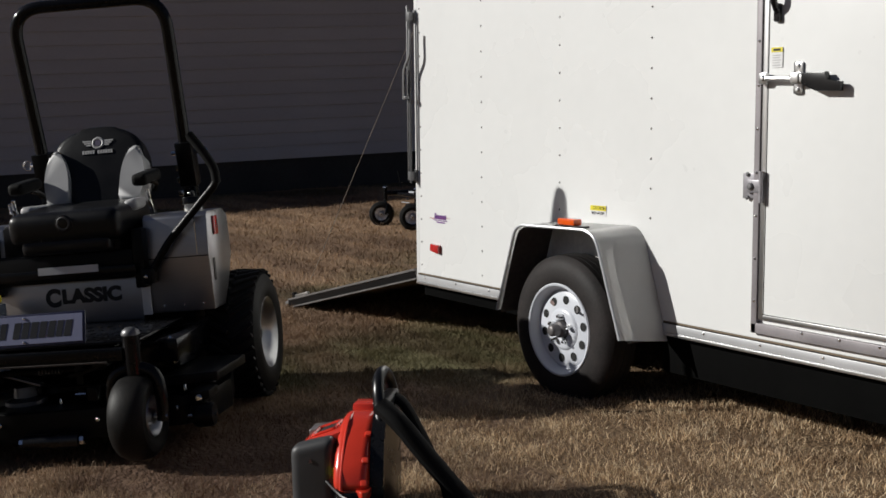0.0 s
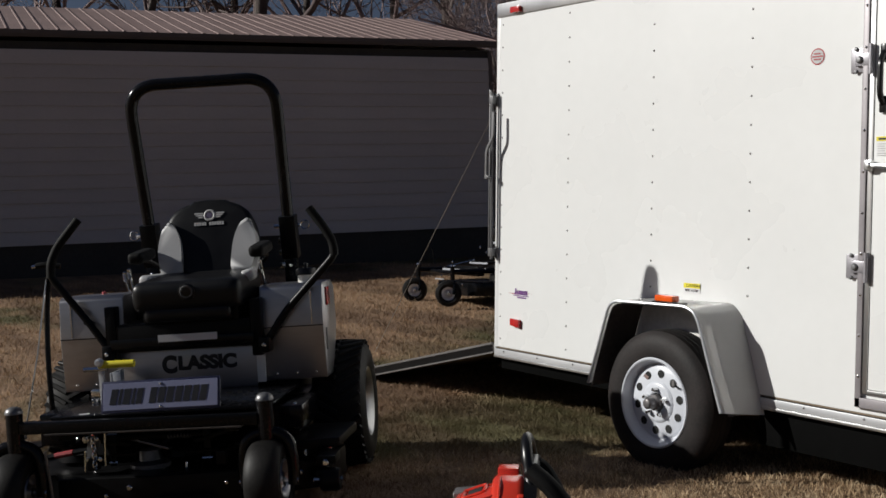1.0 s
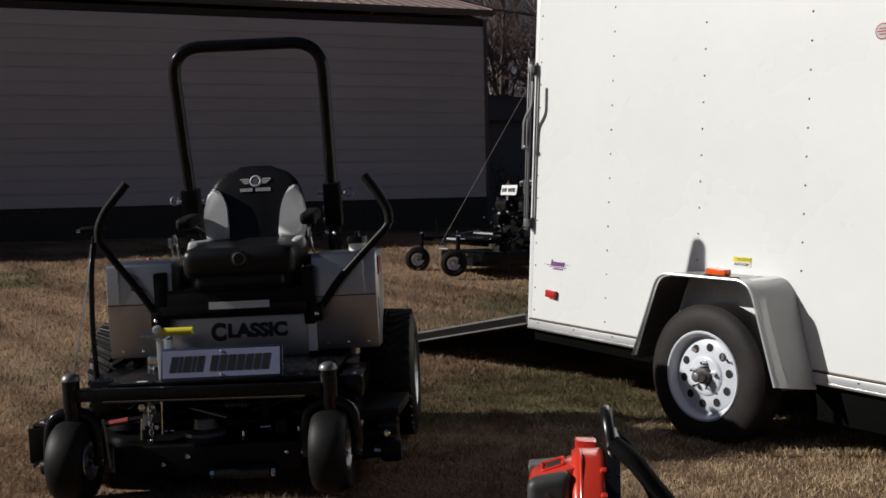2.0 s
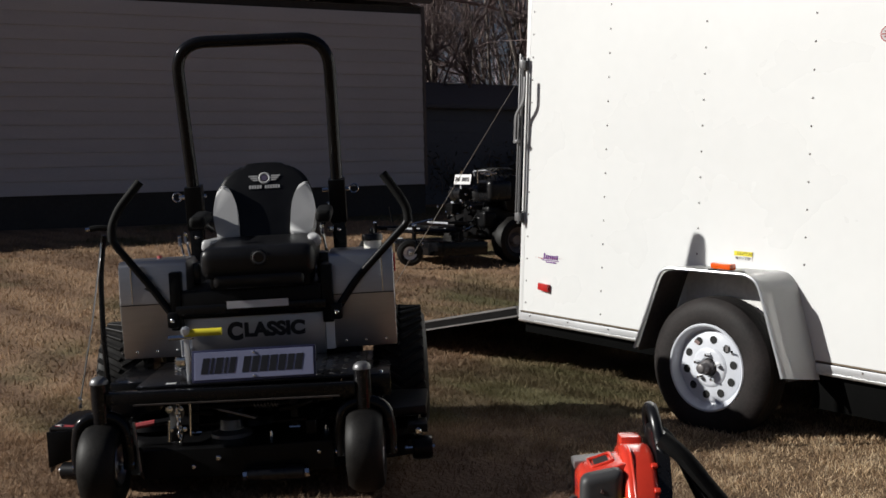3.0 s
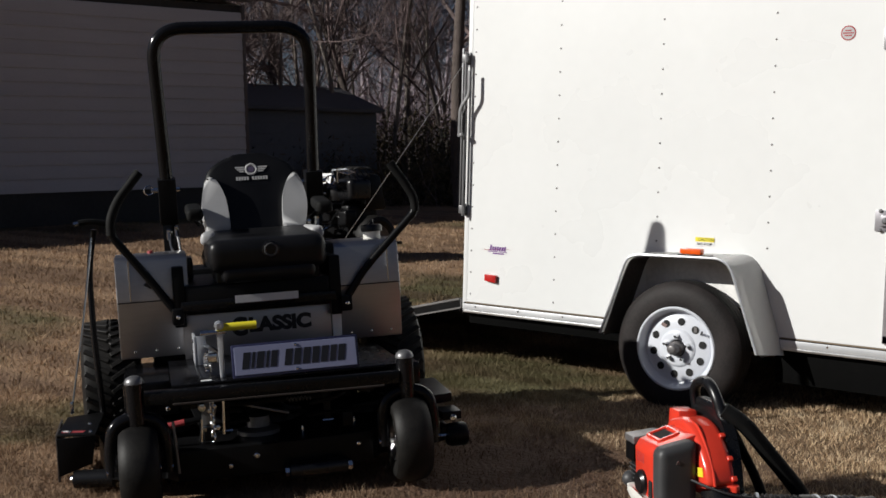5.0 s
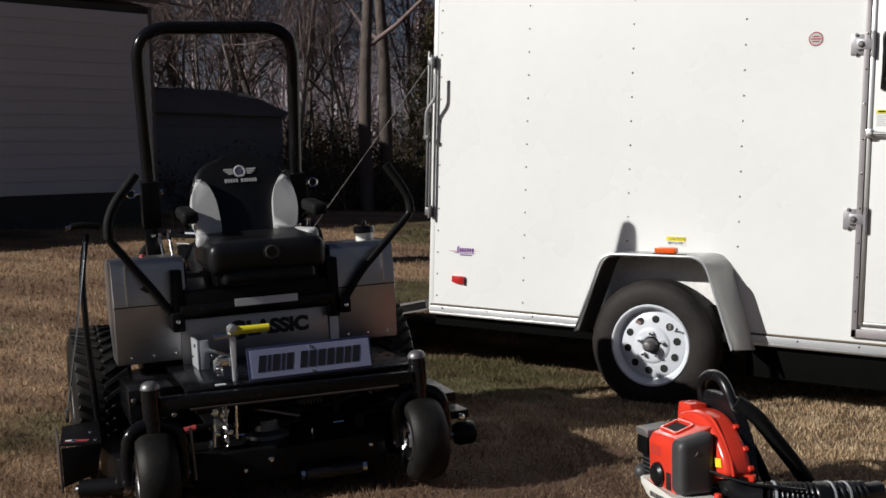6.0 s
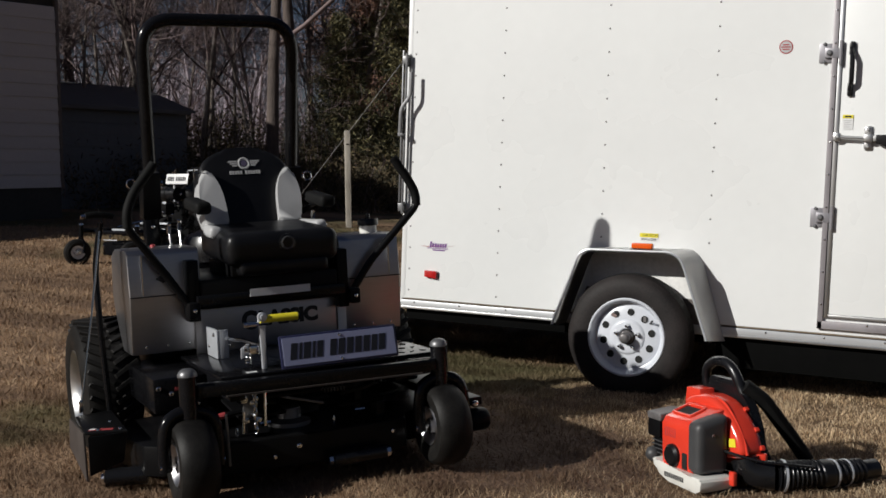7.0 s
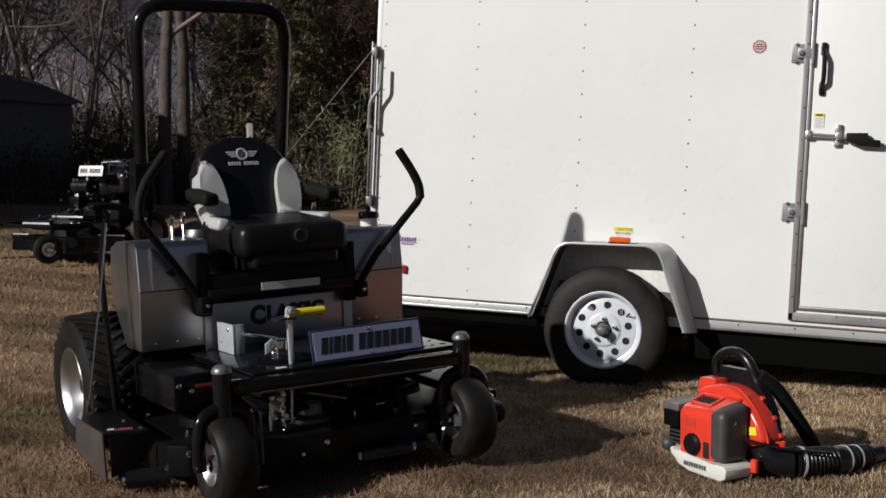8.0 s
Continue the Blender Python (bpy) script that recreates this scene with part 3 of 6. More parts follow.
        for dz in (-0.058, 0.058):
            again(bolt, pose(2.412, -0.010, z + dz * 0.8) @ Matrix.Scale(0.6, 4))
    latch = part("cam_bar_latch", tube([(2.50, -0.04, 1.075), (2.665, -0.04, 1.07)], 0.010, 10), M_ALU, tr, "zinc cam bar latch with a black grip")
    part("hook", box(2.480, 2.520, -0.045, -0.02, 1.052, 1.098, 0.010), M_ALU, latch)
    for z in (1.108, 1.038):
        part("keeper", turned(box(-0.020, 0.020, -0.010, 0.0, -0.026, 0.026, 0.009), pose(2.652, -0.013, z)), M_ALU, latch)
    part("clamp", box(2.634, 2.676, -0.054, -0.014, 1.052, 1.092, 0.007), M_ALU, latch)
    part("hasp", prism([(2.67, 1.057), (2.72, 1.055), (2.72, 1.085), (2.67, 1.084)], -0.048, -0.036, bevel=0.003), M_ALU, latch)
    part("grip", prism([(2.690, 1.050), (2.755, 1.022), (2.862, 1.020), (2.862, 1.056), (2.800, 1.060), (2.798, 1.093), (2.690, 1.090)], -0.054, -0.030, bevel=0.004), M_PLASTIC, latch, "charcoal stepped plastic grip")
    bolt2 = part("bolt", turned(dome(0.013, 0.01), face), M_ALU, latch, at=pose(2.505, -0.045, 1.075))
    for z in (1.118, 1.028):
        again(bolt2, pose(2.652, -0.023, z) @ Matrix.Scale(0.8, 4))
    part("grab_handle", tube(rounded([(2.550, -0.012, 1.310), (2.550, -0.03, 1.335), (2.556, -0.055, 1.365), (2.556, -0.055, 1.49), (2.550, -0.03, 1.52), (2.550, -0.012, 1.545)], 0.03), 0.0125, 10), M_PLASTIC, tr, "black grab handle")
    for z in (1.322, 1.533):
        part("handle_pad", box(2.535, 2.565, -0.03, -0.012, z - 0.035, z + 0.035, 0.008), M_PLASTIC, tr)
    # decals
    dec = lambda name, x0, x1, z0, z1, mat, y=-0.0015, label="", parent=None: part(name, box(x0, x1, y - 0.001, y, z0, z1), mat, parent or tr, label)
    w = dec("warning_decal", 2.520, 2.573, 1.115, 1.192, M_DECALWHITE, -0.0145, "white warning decal with yellow header")
    dec("header", 2.520, 2.573, 1.174, 1.192, M_YELLOW, -0.016, parent=w)
    dec("header_text", 2.530, 2.563, 1.179, 1.187, M_INK, -0.0172, parent=w)
    for i in range(5):
        dec("text_bar", 2.527, 2.567 - 0.008 * (i % 2), 1.123 + i * 0.0095, 1.1255 + i * 0.0095, M_GREYVINYL, -0.016, parent=w)
    c = dec("caution_decal", 1.475, 1.58, 0.475, 0.522, M_DECALWHITE, -0.0015, "yellow and white caution decal")
    dec("header", 1.475, 1.58, 0.499, 0.522, M_YELLOW, -0.003, parent=c)
    up = pose(0, 0, 0, 90, 0, 0)
    words("CAUTION", 0.02, M_INK, c, pose(1.535, -0.0042, 0.5105) @ up, squash=0.95)
    words("NOT A STEP", 0.018, M_INK, c, pose(1.5275, -0.0042, 0.487) @ up, squash=0.85)
    round_dec = part("round_decal", turned(lathe([(0.0, 0.0), (0.036, 0.0), (0.036, 0.001), (0.0, 0.001)], 28), pose(2.215, -0.0004, 1.545) @ up), M_REDDECAL, tr, "round red and white decal")
    part("disc", turned(lathe([(0.0, 0.0), (0.030, 0.0), (0.030, 0.001), (0.0, 0.001)], 28), pose(2.215, -0.0015, 1.545) @ up), M_GREYVINYL, round_dec)
    for dz, hw in ((0.012, 0.016), (0.0, 0.026), (-0.012, 0.018)):
        dec("bar", 2.215 - hw, 2.215 + hw, 1.545 + dz - 0.003, 1.545 + dz + 0.003, M_REDDECAL, -0.0028, parent=round_dec)
    emblem = dec("maker_decal", 0.165, 0.30, 0.358, 0.362, M_PURPLE, -0.0015, "small purple and white maker's decal of plain strokes")
    x = 0.178
    for i, hgt in enumerate((0.034, 0.024, 0.024, 0.024, 0.024, 0.024, 0.026)):
        part("stroke", prism([(x, 0.366), (x + 0.011, 0.366), (x + 0.015, 0.366 + hgt), (x + 0.004, 0.366 + hgt)], -0.0025, -0.0015), M_PURPLE, emblem)
        x += 0.0165
    part("swoosh", prism([(0.115, 0.372), (0.16, 0.366), (0.345, 0.380), (0.16, 0.370)], -0.002, -0.001), M_REDDECAL, emblem)
    dec("underline", 0.20, 0.28, 0.346, 0.353, M_PURPLE, -0.0015, parent=emblem)
    # lamps
    part("marker_lamp", prism([(0.155, 0.185), (0.235, 0.175), (0.237, 0.222), (0.157, 0.226)], -0.022, 0.0, bevel=0.006), M_RED, tr, "red side marker lamp")
    part("top_marker_lamp", box(0.14, 0.22, -0.03, -0.008, TALL - 0.065, TALL - 0.03, 0.006), M_RED, tr, "red upper marker lamp")
    # rear locking bar on the corner
    lock = part("ramp_lock_bar", tube([(0.0, -0.038, 0.56), (0.0, -0.038, 1.53)], 0.0075, 10), M_GALV, tr, "vertical galvanised ramp lock bar at the rear corner")
    part("second_rod", box(-0.026, -0.016, -0.043, -0.033, 0.575, 1.55, 0.003), M_GALV, lock)
    for z in (0.60, 1.49):
        part("bracket", box(-0.027, 0.008, -0.044, -0.013, z - 0.024, z + 0.024, 0.004), M_GALV, lock)
        part("bracket_foot", box(-0.010, 0.012, -0.0128, 0.0, z - 0.034, z + 0.034, 0.003), M_GALV, lock)
    lever = [(0.045, -0.066, 1.415), (0.045, -0.068, 1.272), (-0.014, -0.070, 1.195), (-0.018, -0.068, 1.03)]
    part("lever", tube(rounded(lever, 0.03), 0.009, 8, flat=(1.3, 0.8)), M_GALV, lock)
    part("lever_clip", box(-0.028, 0.004, -0.074, -0.036, 1.032, 1.050, 0.003), M_GALV, lock)


def trailer_fender():
    outer = [(1.055, -0.005), (1.185, 0.375), (1.205, 0.408), (1.245, 0.428), (1.712, 0.440), (1.762, 0.425), (1.797, 0.382), (1.940, -0.030)]
    line = rounded([(x, 0, z) for x, z in outer], 0.03, 4)
    bm = bmesh.new()
    depth = 0.235
    t = 0.006

    def rolled(p, inset):
        """The outline drawn in towards the hub, most along the front leg, where the skin is rolled over."""
        way = Vector((1.49 - p.x, 0, 0.16 - p.z)).normalized()
        much = 0.10 + 0.90 * min(1.0, max(0.0, (p.x - 1.68) / 0.12))
        return p + way * inset * much

    roll = ((-depth, 0.022), (-0.12, -0.010), (0.0, -0.038))
    rows = []
    for y, inset in roll:
        rows.append([bm.verts.new((q.x, y, q.z)) for q in (rolled(p, inset) for p in line)])
    for a, b in zip(rows, rows[1:]):
        for k in range(len(a) - 1):
            bm.faces.new((a[k], a[k + 1], b[k + 1], b[k]))
    bmesh.ops.solidify(bm, geom=bm.faces[:], thickness=t)
    f = part("fender", bm, M_FENDER, tr, "smooth white squared fender over the wheel")
    # Wall behind the wheel in two tones: white where sunlit, painted shade below.
    part("wheel_well", prism([(1.20, 0.20), (1.20, 0.39), (1.76, 0.39), (1.82, 0.17)], -0.006, -0.001), M_WELL, f, "off-white panel for the sunlit wall behind the wheel")
    part("lower_well", prism([(1.10, -0.004), (1.18, 0.20), (1.82, 0.168), (1.88, -0.004)], -0.006, -0.001), M_LINER, f, "dark panel painting the shade on the wall behind the wheel")
    liner = bmesh.new()
    rows = [[liner.verts.new((1.49 + (p.x - 1.49) * 0.968, -0.002 if back else (-0.19 if p.x > 1.70 else -depth + 0.012), p.z - 0.012)) for p in line] for back in (0, 1)]
    for k in range(len(rows[0]) - 1):
        liner.faces.new((rows[0][k], rows[0][k + 1], rows[1][k + 1], rows[1][k]))
    bmesh.ops.solidify(liner, geom=liner.faces[:], thickness=0.004)
    part("inner_liner", liner, M_LINER, f, "dark inner lining")
    part("lip", tube([(q.x, -depth + 0.002, q.z) for q in (rolled(p, 0.022) for p in line)], 0.007, 8), M_TRIM, f, "rolled bright lip")
    lamp = part("clearance_lamp", box(1.485, 1.60, -0.215, -0.165, 0.446, 0.476, 0.008), M_AMBER, f, "amber clearance lamp")
    part("lamp_base", box(1.48, 1.645, -0.222, -0.16, 0.436, 0.4455, 0.002), M_PLASTIC, lamp)


def trailer_wheel(parent):
    wheel = part("tyre", lathe([(0.205, 0.02), (0.215, 0.004), (0.235, 0.0), (0.27, 0.002), (0.300, 0.008), (0.322, 0.022), (0.336, 0.038), (0.338, 0.055), (0.338, 0.145), (0.336, 0.162), (0.300, 0.195), (0.235, 0.203), (0.205, 0.18)], 64, axis="Y", cap=False), M_TYRE, parent, "black trailer tyre", at=pose(1.474, -0.200, -0.046) @ Matrix.Scale(1.02, 4))
    for y in (0.068, 0.1, 0.132):
        ring = lathe([(0.3375, y - 0.004), (0.3392, y - 0.004), (0.3392, y + 0.004), (0.3375, y + 0.004)], 48, axis="Y")
        part("tread_groove", ring, M_DARKHOLE, wheel)
    prof = [(0.196, 0.018), (0.209, 0.012), (0.213, 0.003), (0.208, -0.002), (0.201, 0.000), (0.197, 0.008), (0.193, 0.022), (0.187, 0.036), (0.181, 0.045), (0.176, 0.047), (0.170, 0.043), (0.163, 0.039), (0.098, 0.034), (0.090, 0.026), (0.080, 0.023), (0.050, 0.022), (0.044, 0.026), (0.044, 0.04), (0.1, 0.09)]
    rim = part("rim", lathe(prof, 64, axis="Y", cap=False), M_RIM, wheel, "white steel spoke-hole rim")
    hole = None
    for k in range(10):
        a = radians(36 * k + 12)
        at = pose(0.135 * math.cos(a), 0.0362, 0.135 * math.sin(a), 90, 0, 0)
        hole = again(hole, at) if hole else part("vent_hole", lathe([(0.0, 0.0), (0.0195, 0.0), (0.0200, 0.0012), (0.0, 0.0016)], 18), M_DARKHOLE, rim, at=at)
    for ang, w, h, mat in ((126, 0.009, 0.015, M_SHINGLE), (48, 0.008, 0.014, M_HUB)):
        part("rim_sticker", turned(box(-w, w, -0.001, 0.001, -h, h), pose(0.136 * math.cos(radians(ang)), 0.0355, 0.136 * math.sin(radians(ang)), 0, 60 - ang if ang > 90 else 0, 0)), mat, rim)
    part("hub_cap", lathe([(0.0, -0.046), (0.016, -0.047), (0.022, -0.044), (0.026, -0.038), (0.027, -0.004), (0.037, 0.004), (0.038, 0.03), (0.0, 0.03)], 24, axis="Y"), M_HUB, rim, "grey greasy hub cap")
    nut = None
    for k in range(5):
        a = radians(72 * k + 18)
        at = pose(0.062 * math.cos(a), 0.024, 0.062 * math.sin(a), 90, 0, 0)
        nut = again(nut, at) if nut else part("lug_nut", lathe([(0.0, 0.0), (0.013, 0.0), (0.0115, 0.018), (0.007, 0.030), (0.0, 0.032)], 6), M_CHROME, rim, at=at)
    part("valve", tube([(0.118, 0.045, 0.078), (0.140, 0.005, 0.098)], 0.0055, 8), M_PLASTIC, rim)
    return wheel


def trailer_under():
    # The rails at y 0.03 are added to push the ground shadow outward.
    for x0, x1, y, low in ((0.02, 1.05, 0.03, -0.085), (1.92, LONG, 0.03, -0.190), (0.02, LONG, 0.45, -0.125), (0.02, LONG, WIDE - 0.5, -0.125)):
        part("chassis_rail", box(x0, x1, y, y + 0.06, low, -0.019, 0.004), M_UNDER, tr)
    for x in np.arange(0.1, LONG, 0.6):
        part("cross_member", box(x, x + 0.05, 0.10, WIDE - 0.12, -0.07, -0.006), M_UNDER, tr)
    part("axle", tube([(1.491, -0.1, -0.05), (1.491, WIDE + 0.1, -0.05)], 0.035, 12), M_SATIN, tr)
    part("jack_post", tube([(LONG + 0.2, WIDE / 2, -0.36), (LONG + 0.2, WIDE / 2, 0.1)], 0.03, 12), M_SATIN, tr)


def trailer_ramp():
    a = math.degrees(math.atan2(0.325, 1.63))
    at = pose(-0.03, 0.0, 0.03) @ Matrix.Rotation(math.pi, 4, "Z") @ pose(0, 0, 0, 0, a + 2.1, 0)
    run = 1.66
    deck = part("ramp", box(0.0, run, -WIDE + 0.10, -0.045, -0.018, 0.022, 0.003), M_PLYWOOD, tr, "lowered rear ramp with aluminium edges", at=at)
    for y in (-0.044, -WIDE + 0.05):
        part("edge_rail", prism([(y, -0.03), (y + 0.045, -0.03), (y + 0.045, -0.022), (y + 0.036, -0.020), (y + 0.036, 0.018), (y + 0.045, 0.022), (y + 0.045, 0.034), (y, 0.034)], 0.0, run, "X"), M_RAMPRAIL, deck, "grooved aluminium edge rail")
        # Black strip paints the shade inside the rail's groove.
        part("rail_groove", box(0.005, run - 0.005, y + 0.0362, y + 0.0385, -0.019, 0.017), M_SATIN, deck)
    part("end_rail", box(run + 0.001, run + 0.05, -WIDE + 0.05, 0.0, -0.034, 0.020, 0.006), M_RAMPRAIL, deck)
    part("end_bracket", box(run - 0.28, run - 0.05, -0.03, -0.012, 0.036, 0.052, 0.004), M_ALU, deck)
    part("pin", box(run - 0.09, run - 0.055, -0.036, -0.006, 0.036, 0.07, 0.006), M_PLASTIC, deck)
    part("lift_cable", tube([(0.0, 0.09, 1.605), (-1.475, 0.09, -0.17)], 0.0020, 6), M_ALU, tr, "thin grey ramp cable")


trailer_body()
trailer_fender()
trailer_wheel(tr)
part("far_tyre", lathe([(0.16, 0.0), (0.30, 0.0), (0.335, 0.03), (0.335, 0.17), (0.30, 0.2), (0.16, 0.2)], 40, axis="Y"), M_RUBBER, tr, at=pose(1.491, WIDE + 0.01, -0.06))
trailer_under()
trailer_ramp()

# ---- zero-turn mower ----
MOWER = pose(-4.60, 1.20, 0.0, 0, 0, 50.96) @ pose(-0.02, 0, -0.006, 0, -3.0, 0)
mw = thing("riding_mower", MOWER, "black and stainless zero-turn riding mower with high-backed seat and roll bar", "mower")


def mirror(fn):
    for s in (-1, 1):
        fn(s)


def dome(r, h, seg=10):
    return lathe([(0.0, 0.0), (r, 0.0), (r * 0.92, h * 0.55), (r * 0.6, h * 0.9), (0.0, h)], seg)


def bolt_head(parent, at, r=0.011):
    return part("bolt", dome(r, r * 0.8, 8), M_CHROME, parent, at=at)


FRONT = pose(0, 0, 0, 90, 0, 0)


def caster(s):
    x = 0.491 if s > 0 else -0.534
    post = part("caster_post", tube([(0, 0, 0.33), (0, 0, 0.485)], 0.034, 16), M_BLACK, mw, at=pose(x, 0.085, 0, 0, 0, -2 if s > 0 else -1))
    part("cap", turned(lathe([(0.036, 0.0), (0.036, 0.008), (0.030, 0.020), (0.018, 0.028), (0.0, 0.031)], 18), pose(0, 0, 0.484)), M_GALV, post, "dark metal dome cap")
    arch = rounded([(-0.098, -0.004, 0.145), (-0.102, -0.004, 0.23), (-0.086, -0.002, 0.335), (0, 0.0, 0.362), (0.086, -0.002, 0.335), (0.102, -0.004, 0.23), (0.098, -0.004, 0.145)], 0.06, 6)
    fork = part("fork", tube(arch, 0.011, 12, flat=(2.3, 2.0)), M_BLACK, post)
    part("axle_bolt", tube([(-0.116, -0.004, 0.164), (0.116, -0.004, 0.164)], 0.010, 8), M_CHROME, post)
    for k in (-1, 1):
        part("axle_nut", turned(lathe([(0.0, 0.0), (0.019, 0.0), (0.017, 0.012), (0.0, 0.013)], 6, axis="X"), pose(k * 0.108, -0.004, 0.164, 0, 0, 0 if k > 0 else 180)), M_CHROME, post)
    tyre = part("caster_tyre", lathe([(0.07, -0.046), (0.085, -0.062), (0.118, -0.073), (0.140, -0.070), (0.154, -0.057), (0.163, -0.036), (0.1675, -0.012), (0.1675, 0.012), (0.163, 0.036), (0.154, 0.057), (0.140, 0.070), (0.118, 0.073), (0.085, 0.062), (0.07, 0.046)], 44, axis="X", cap=False), M_RUBBER, post, "smooth black caster tyre", at=pose(0, -0.004, 0.164))
    part("rim", lathe([(0.02, -0.060), (0.03, -0.060), (0.034, -0.03), (0.055, -0.025), (0.068, -0.058), (0.078, -0.066), (0.082, -0.055), (0.07, -0.03), (0.07, 0.03), (0.082, 0.055), (0.078, 0.066), (0.068, 0.058), (0.055, 0.025), (0.034, 0.03), (0.03, 0.060), (0.02, 0.060)], 28, axis="X", cap=False), M_STEEL, tyre, "silver pressed rim")


mirror(caster)
beam = part("front_beam", turned(box(-0.505, 0.462, 0.055, 0.115, -0.025, 0.024, 0.006), pose(0, 0, 0.420, 0, 0.7, 0)), M_BLACK, mw, "glossy black square-tube front beam")
part("lower_flange", turned(box(-0.40, 0.40, 0.050, 0.056, -0.031, -0.024, 0.001, 1), pose(0, 0, 0.420, 0, 0.7, 0)), M_FLAP, beam, "thin brown lower edge")
for s in (-1, 1):
    part("side_rail", box(s * 0.34 - 0.03, s * 0.34 + 0.03, 0.117, 1.45, 0.36, 0.425, 0.006), M_BLACK, mw)


for s in (-1, 1):
    x0, x1 = (-0.585, -0.372) if s < 0 else (0.372, 0.56)
    lift = part("lift_box", box(x0, x1, 0.44, 0.98, 0.285, 0.425, 0.012), M_BLACK, mw, "black boxed deck carrier")
    for dx, dz in ((0.02, 0.385), (0.07, 0.36), (0.17, 0.31)):
        bolt_head(lift, pose(x0 + dx, 0.439, dz) @ FRONT, 0.012)
    if s < 0:
        part("red_decal", box(x0 + 0.085, x0 + 0.155, 0.437, 0.4395, 0.372, 0.384), M_REDDECAL, lift, "small red decal")


def drive_wheel(s):
    x = 0.645 * s
    tyre = part("drive_tyre", lathe([(0.15, -0.10), (0.17, -0.118), (0.21, -0.128), (0.25, -0.125), (0.278, -0.110), (0.290, -0.085), (0.293, 0.0), (0.290, 0.085), (0.278, 0.110), (0.25, 0.125), (0.21, 0.128), (0.17, 0.118), (0.15, 0.10)], 56, axis="X", cap=False), M_RUBBER, mw, "chunky black turf tyre", at=pose(x, 1.19, 0.297))
    bar = None
    for k in range(34):
        for sd in (-1, 1):
            a = 2 * math.pi * (k + (0.5 if sd > 0 else 0.0)) / 34
            at = Matrix.Rotation(a, 4, "X") @ pose(sd * 0.055, 0, 0.2935, 0, sd * 3, sd * 32)
            bar = again(bar, at) if bar else part("tread_bar", box(-0.062, 0.062, -0.0105, 0.0105, -0.006, 0.012, 0.003, 1), M_RUBBER, tyre, at=at)
    rim = part("rim", lathe([(0.045, 0.02), (0.06, 0.03), (0.11, 0.03), (0.125, 0.045), (0.14, 0.085), (0.155, 0.108), (0.168, 0.118), (0.174, 0.112), (0.165, 0.1), (0.15, 0.08), (0.15, -0.08), (0.174, -0.112), (0.155, -0.108), (0.125, -0.045), (0.045, -0.04)], 40, axis="X", cap=False), M_ALU, tyre, "silver steel rim", at=Matrix.Scale(s, 4, (1, 0, 0)))
    part("centre_plate", lathe([(0.046, 0.024), (0.060, 0.034), (0.112, 0.034), (0.124, 0.047), (0.121, 0.048), (0.110, 0.037), (0.060, 0.037), (0.046, 0.03)], 36, axis="X", cap=False), M_HUB, rim, "dull grey wheel centre")
    part("hub", lathe([(0.0, 0.075), (0.032, 0.075), (0.038, 0.06), (0.046, 0.02), (0.0, 0.0)], 20, axis="X"), M_SATIN, rim)
    for k in range(5):
        a = 2 * math.pi * k / 5
        part("lug_nut", lathe([(0.0, 0.0), (0.011, 0.0), (0.009, 0.018), (0.0, 0.02)], 6, axis="X"), M_CHROME, rim, at=pose(0.03, 0.075 * math.cos(a), 0.075 * math.sin(a)))


mirror(drive_wheel)


def side_tank(s):
    xi, xo = (0.345, 0.635) if s > 0 else (-0.29, -0.592)
    x0, x1 = min(xi, xo), max(xi, xo)
    shape = [(0.77, 0.475), (0.755, 0.72), (0.765, 0.895), (0.79, 0.912), (1.02, 0.912), (1.10, 0.88), (1.12, 0.70), (1.05, 0.60), (0.95, 0.475)]
    body = part("side_tank", prism(shape, x0, x1, "X", bevel=0.008), M_STEEL, mw, "brushed stainless side tank housing")
    part("seam", box(x0 + 0.004, x1 - 0.004, 0.750, 0.760, 0.716, 0.720), M_SATIN, body)
    ex = xo - s * 0.055
    part("edge_fold", box(min(ex, ex + 0.004), max(ex, ex + 0.004), 0.752, 0.764, 0.725, 0.895), M_CHROME, body)
    for k in range(3):
        bolt_head(body, pose(x0 + 0.06 + k * 0.09, 0.768, 0.505) @ FRONT, 0.006)
    return body


tank_l = side_tank(-1)
tank_r = side_tank(1)
part("diamond_mark", prism([(-0.480, 0.790), (-0.450, 0.770), (-0.420, 0.790), (-0.450, 0.810)], 0.7515, 0.7545), M_INK, tank_l, "small black diamond mark")
part("tail_lamp", box(0.636, 0.645, 0.84, 0.90, 0.80, 0.885, 0.004), M_RED, tank_r)
part("tank_decal", box(0.6355, 0.6375, 0.80, 0.83, 0.60, 0.70), M_INK, tank_r)
fuel = part("fuel_cap", turned(lathe([(0.0, 0.0), (0.048, 0.0), (0.048, 0.022), (0.044, 0.030), (0.0, 0.032)], 20), pose(0.545, 0.89, 0.945)), M_PLASTIC, tank_r, "black fuel cap on a white neck")
part("neck", turned(lathe([(0.0, 0.0), (0.040, 0.0), (0.040, 0.034), (0.0, 0.034)], 20), pose(0.545, 0.89, 0.911)), M_TANKWHITE, fuel)
part("gauge", turned(lathe([(0.0, 0.0), (0.012, 0.0), (0.010, 0.022), (0.0, 0.026)], 12), pose(0.545, 0.89, 0.977)), M_PLASTIC, fuel)
part("oil_cap", turned(lathe([(0.0, 0.0), (0.013, 0.0), (0.011, 0.012), (0.0, 0.014)], 14), pose(-0.44, 0.95, 0.911)), M_REDDECAL, tank_l, "dull red cap")

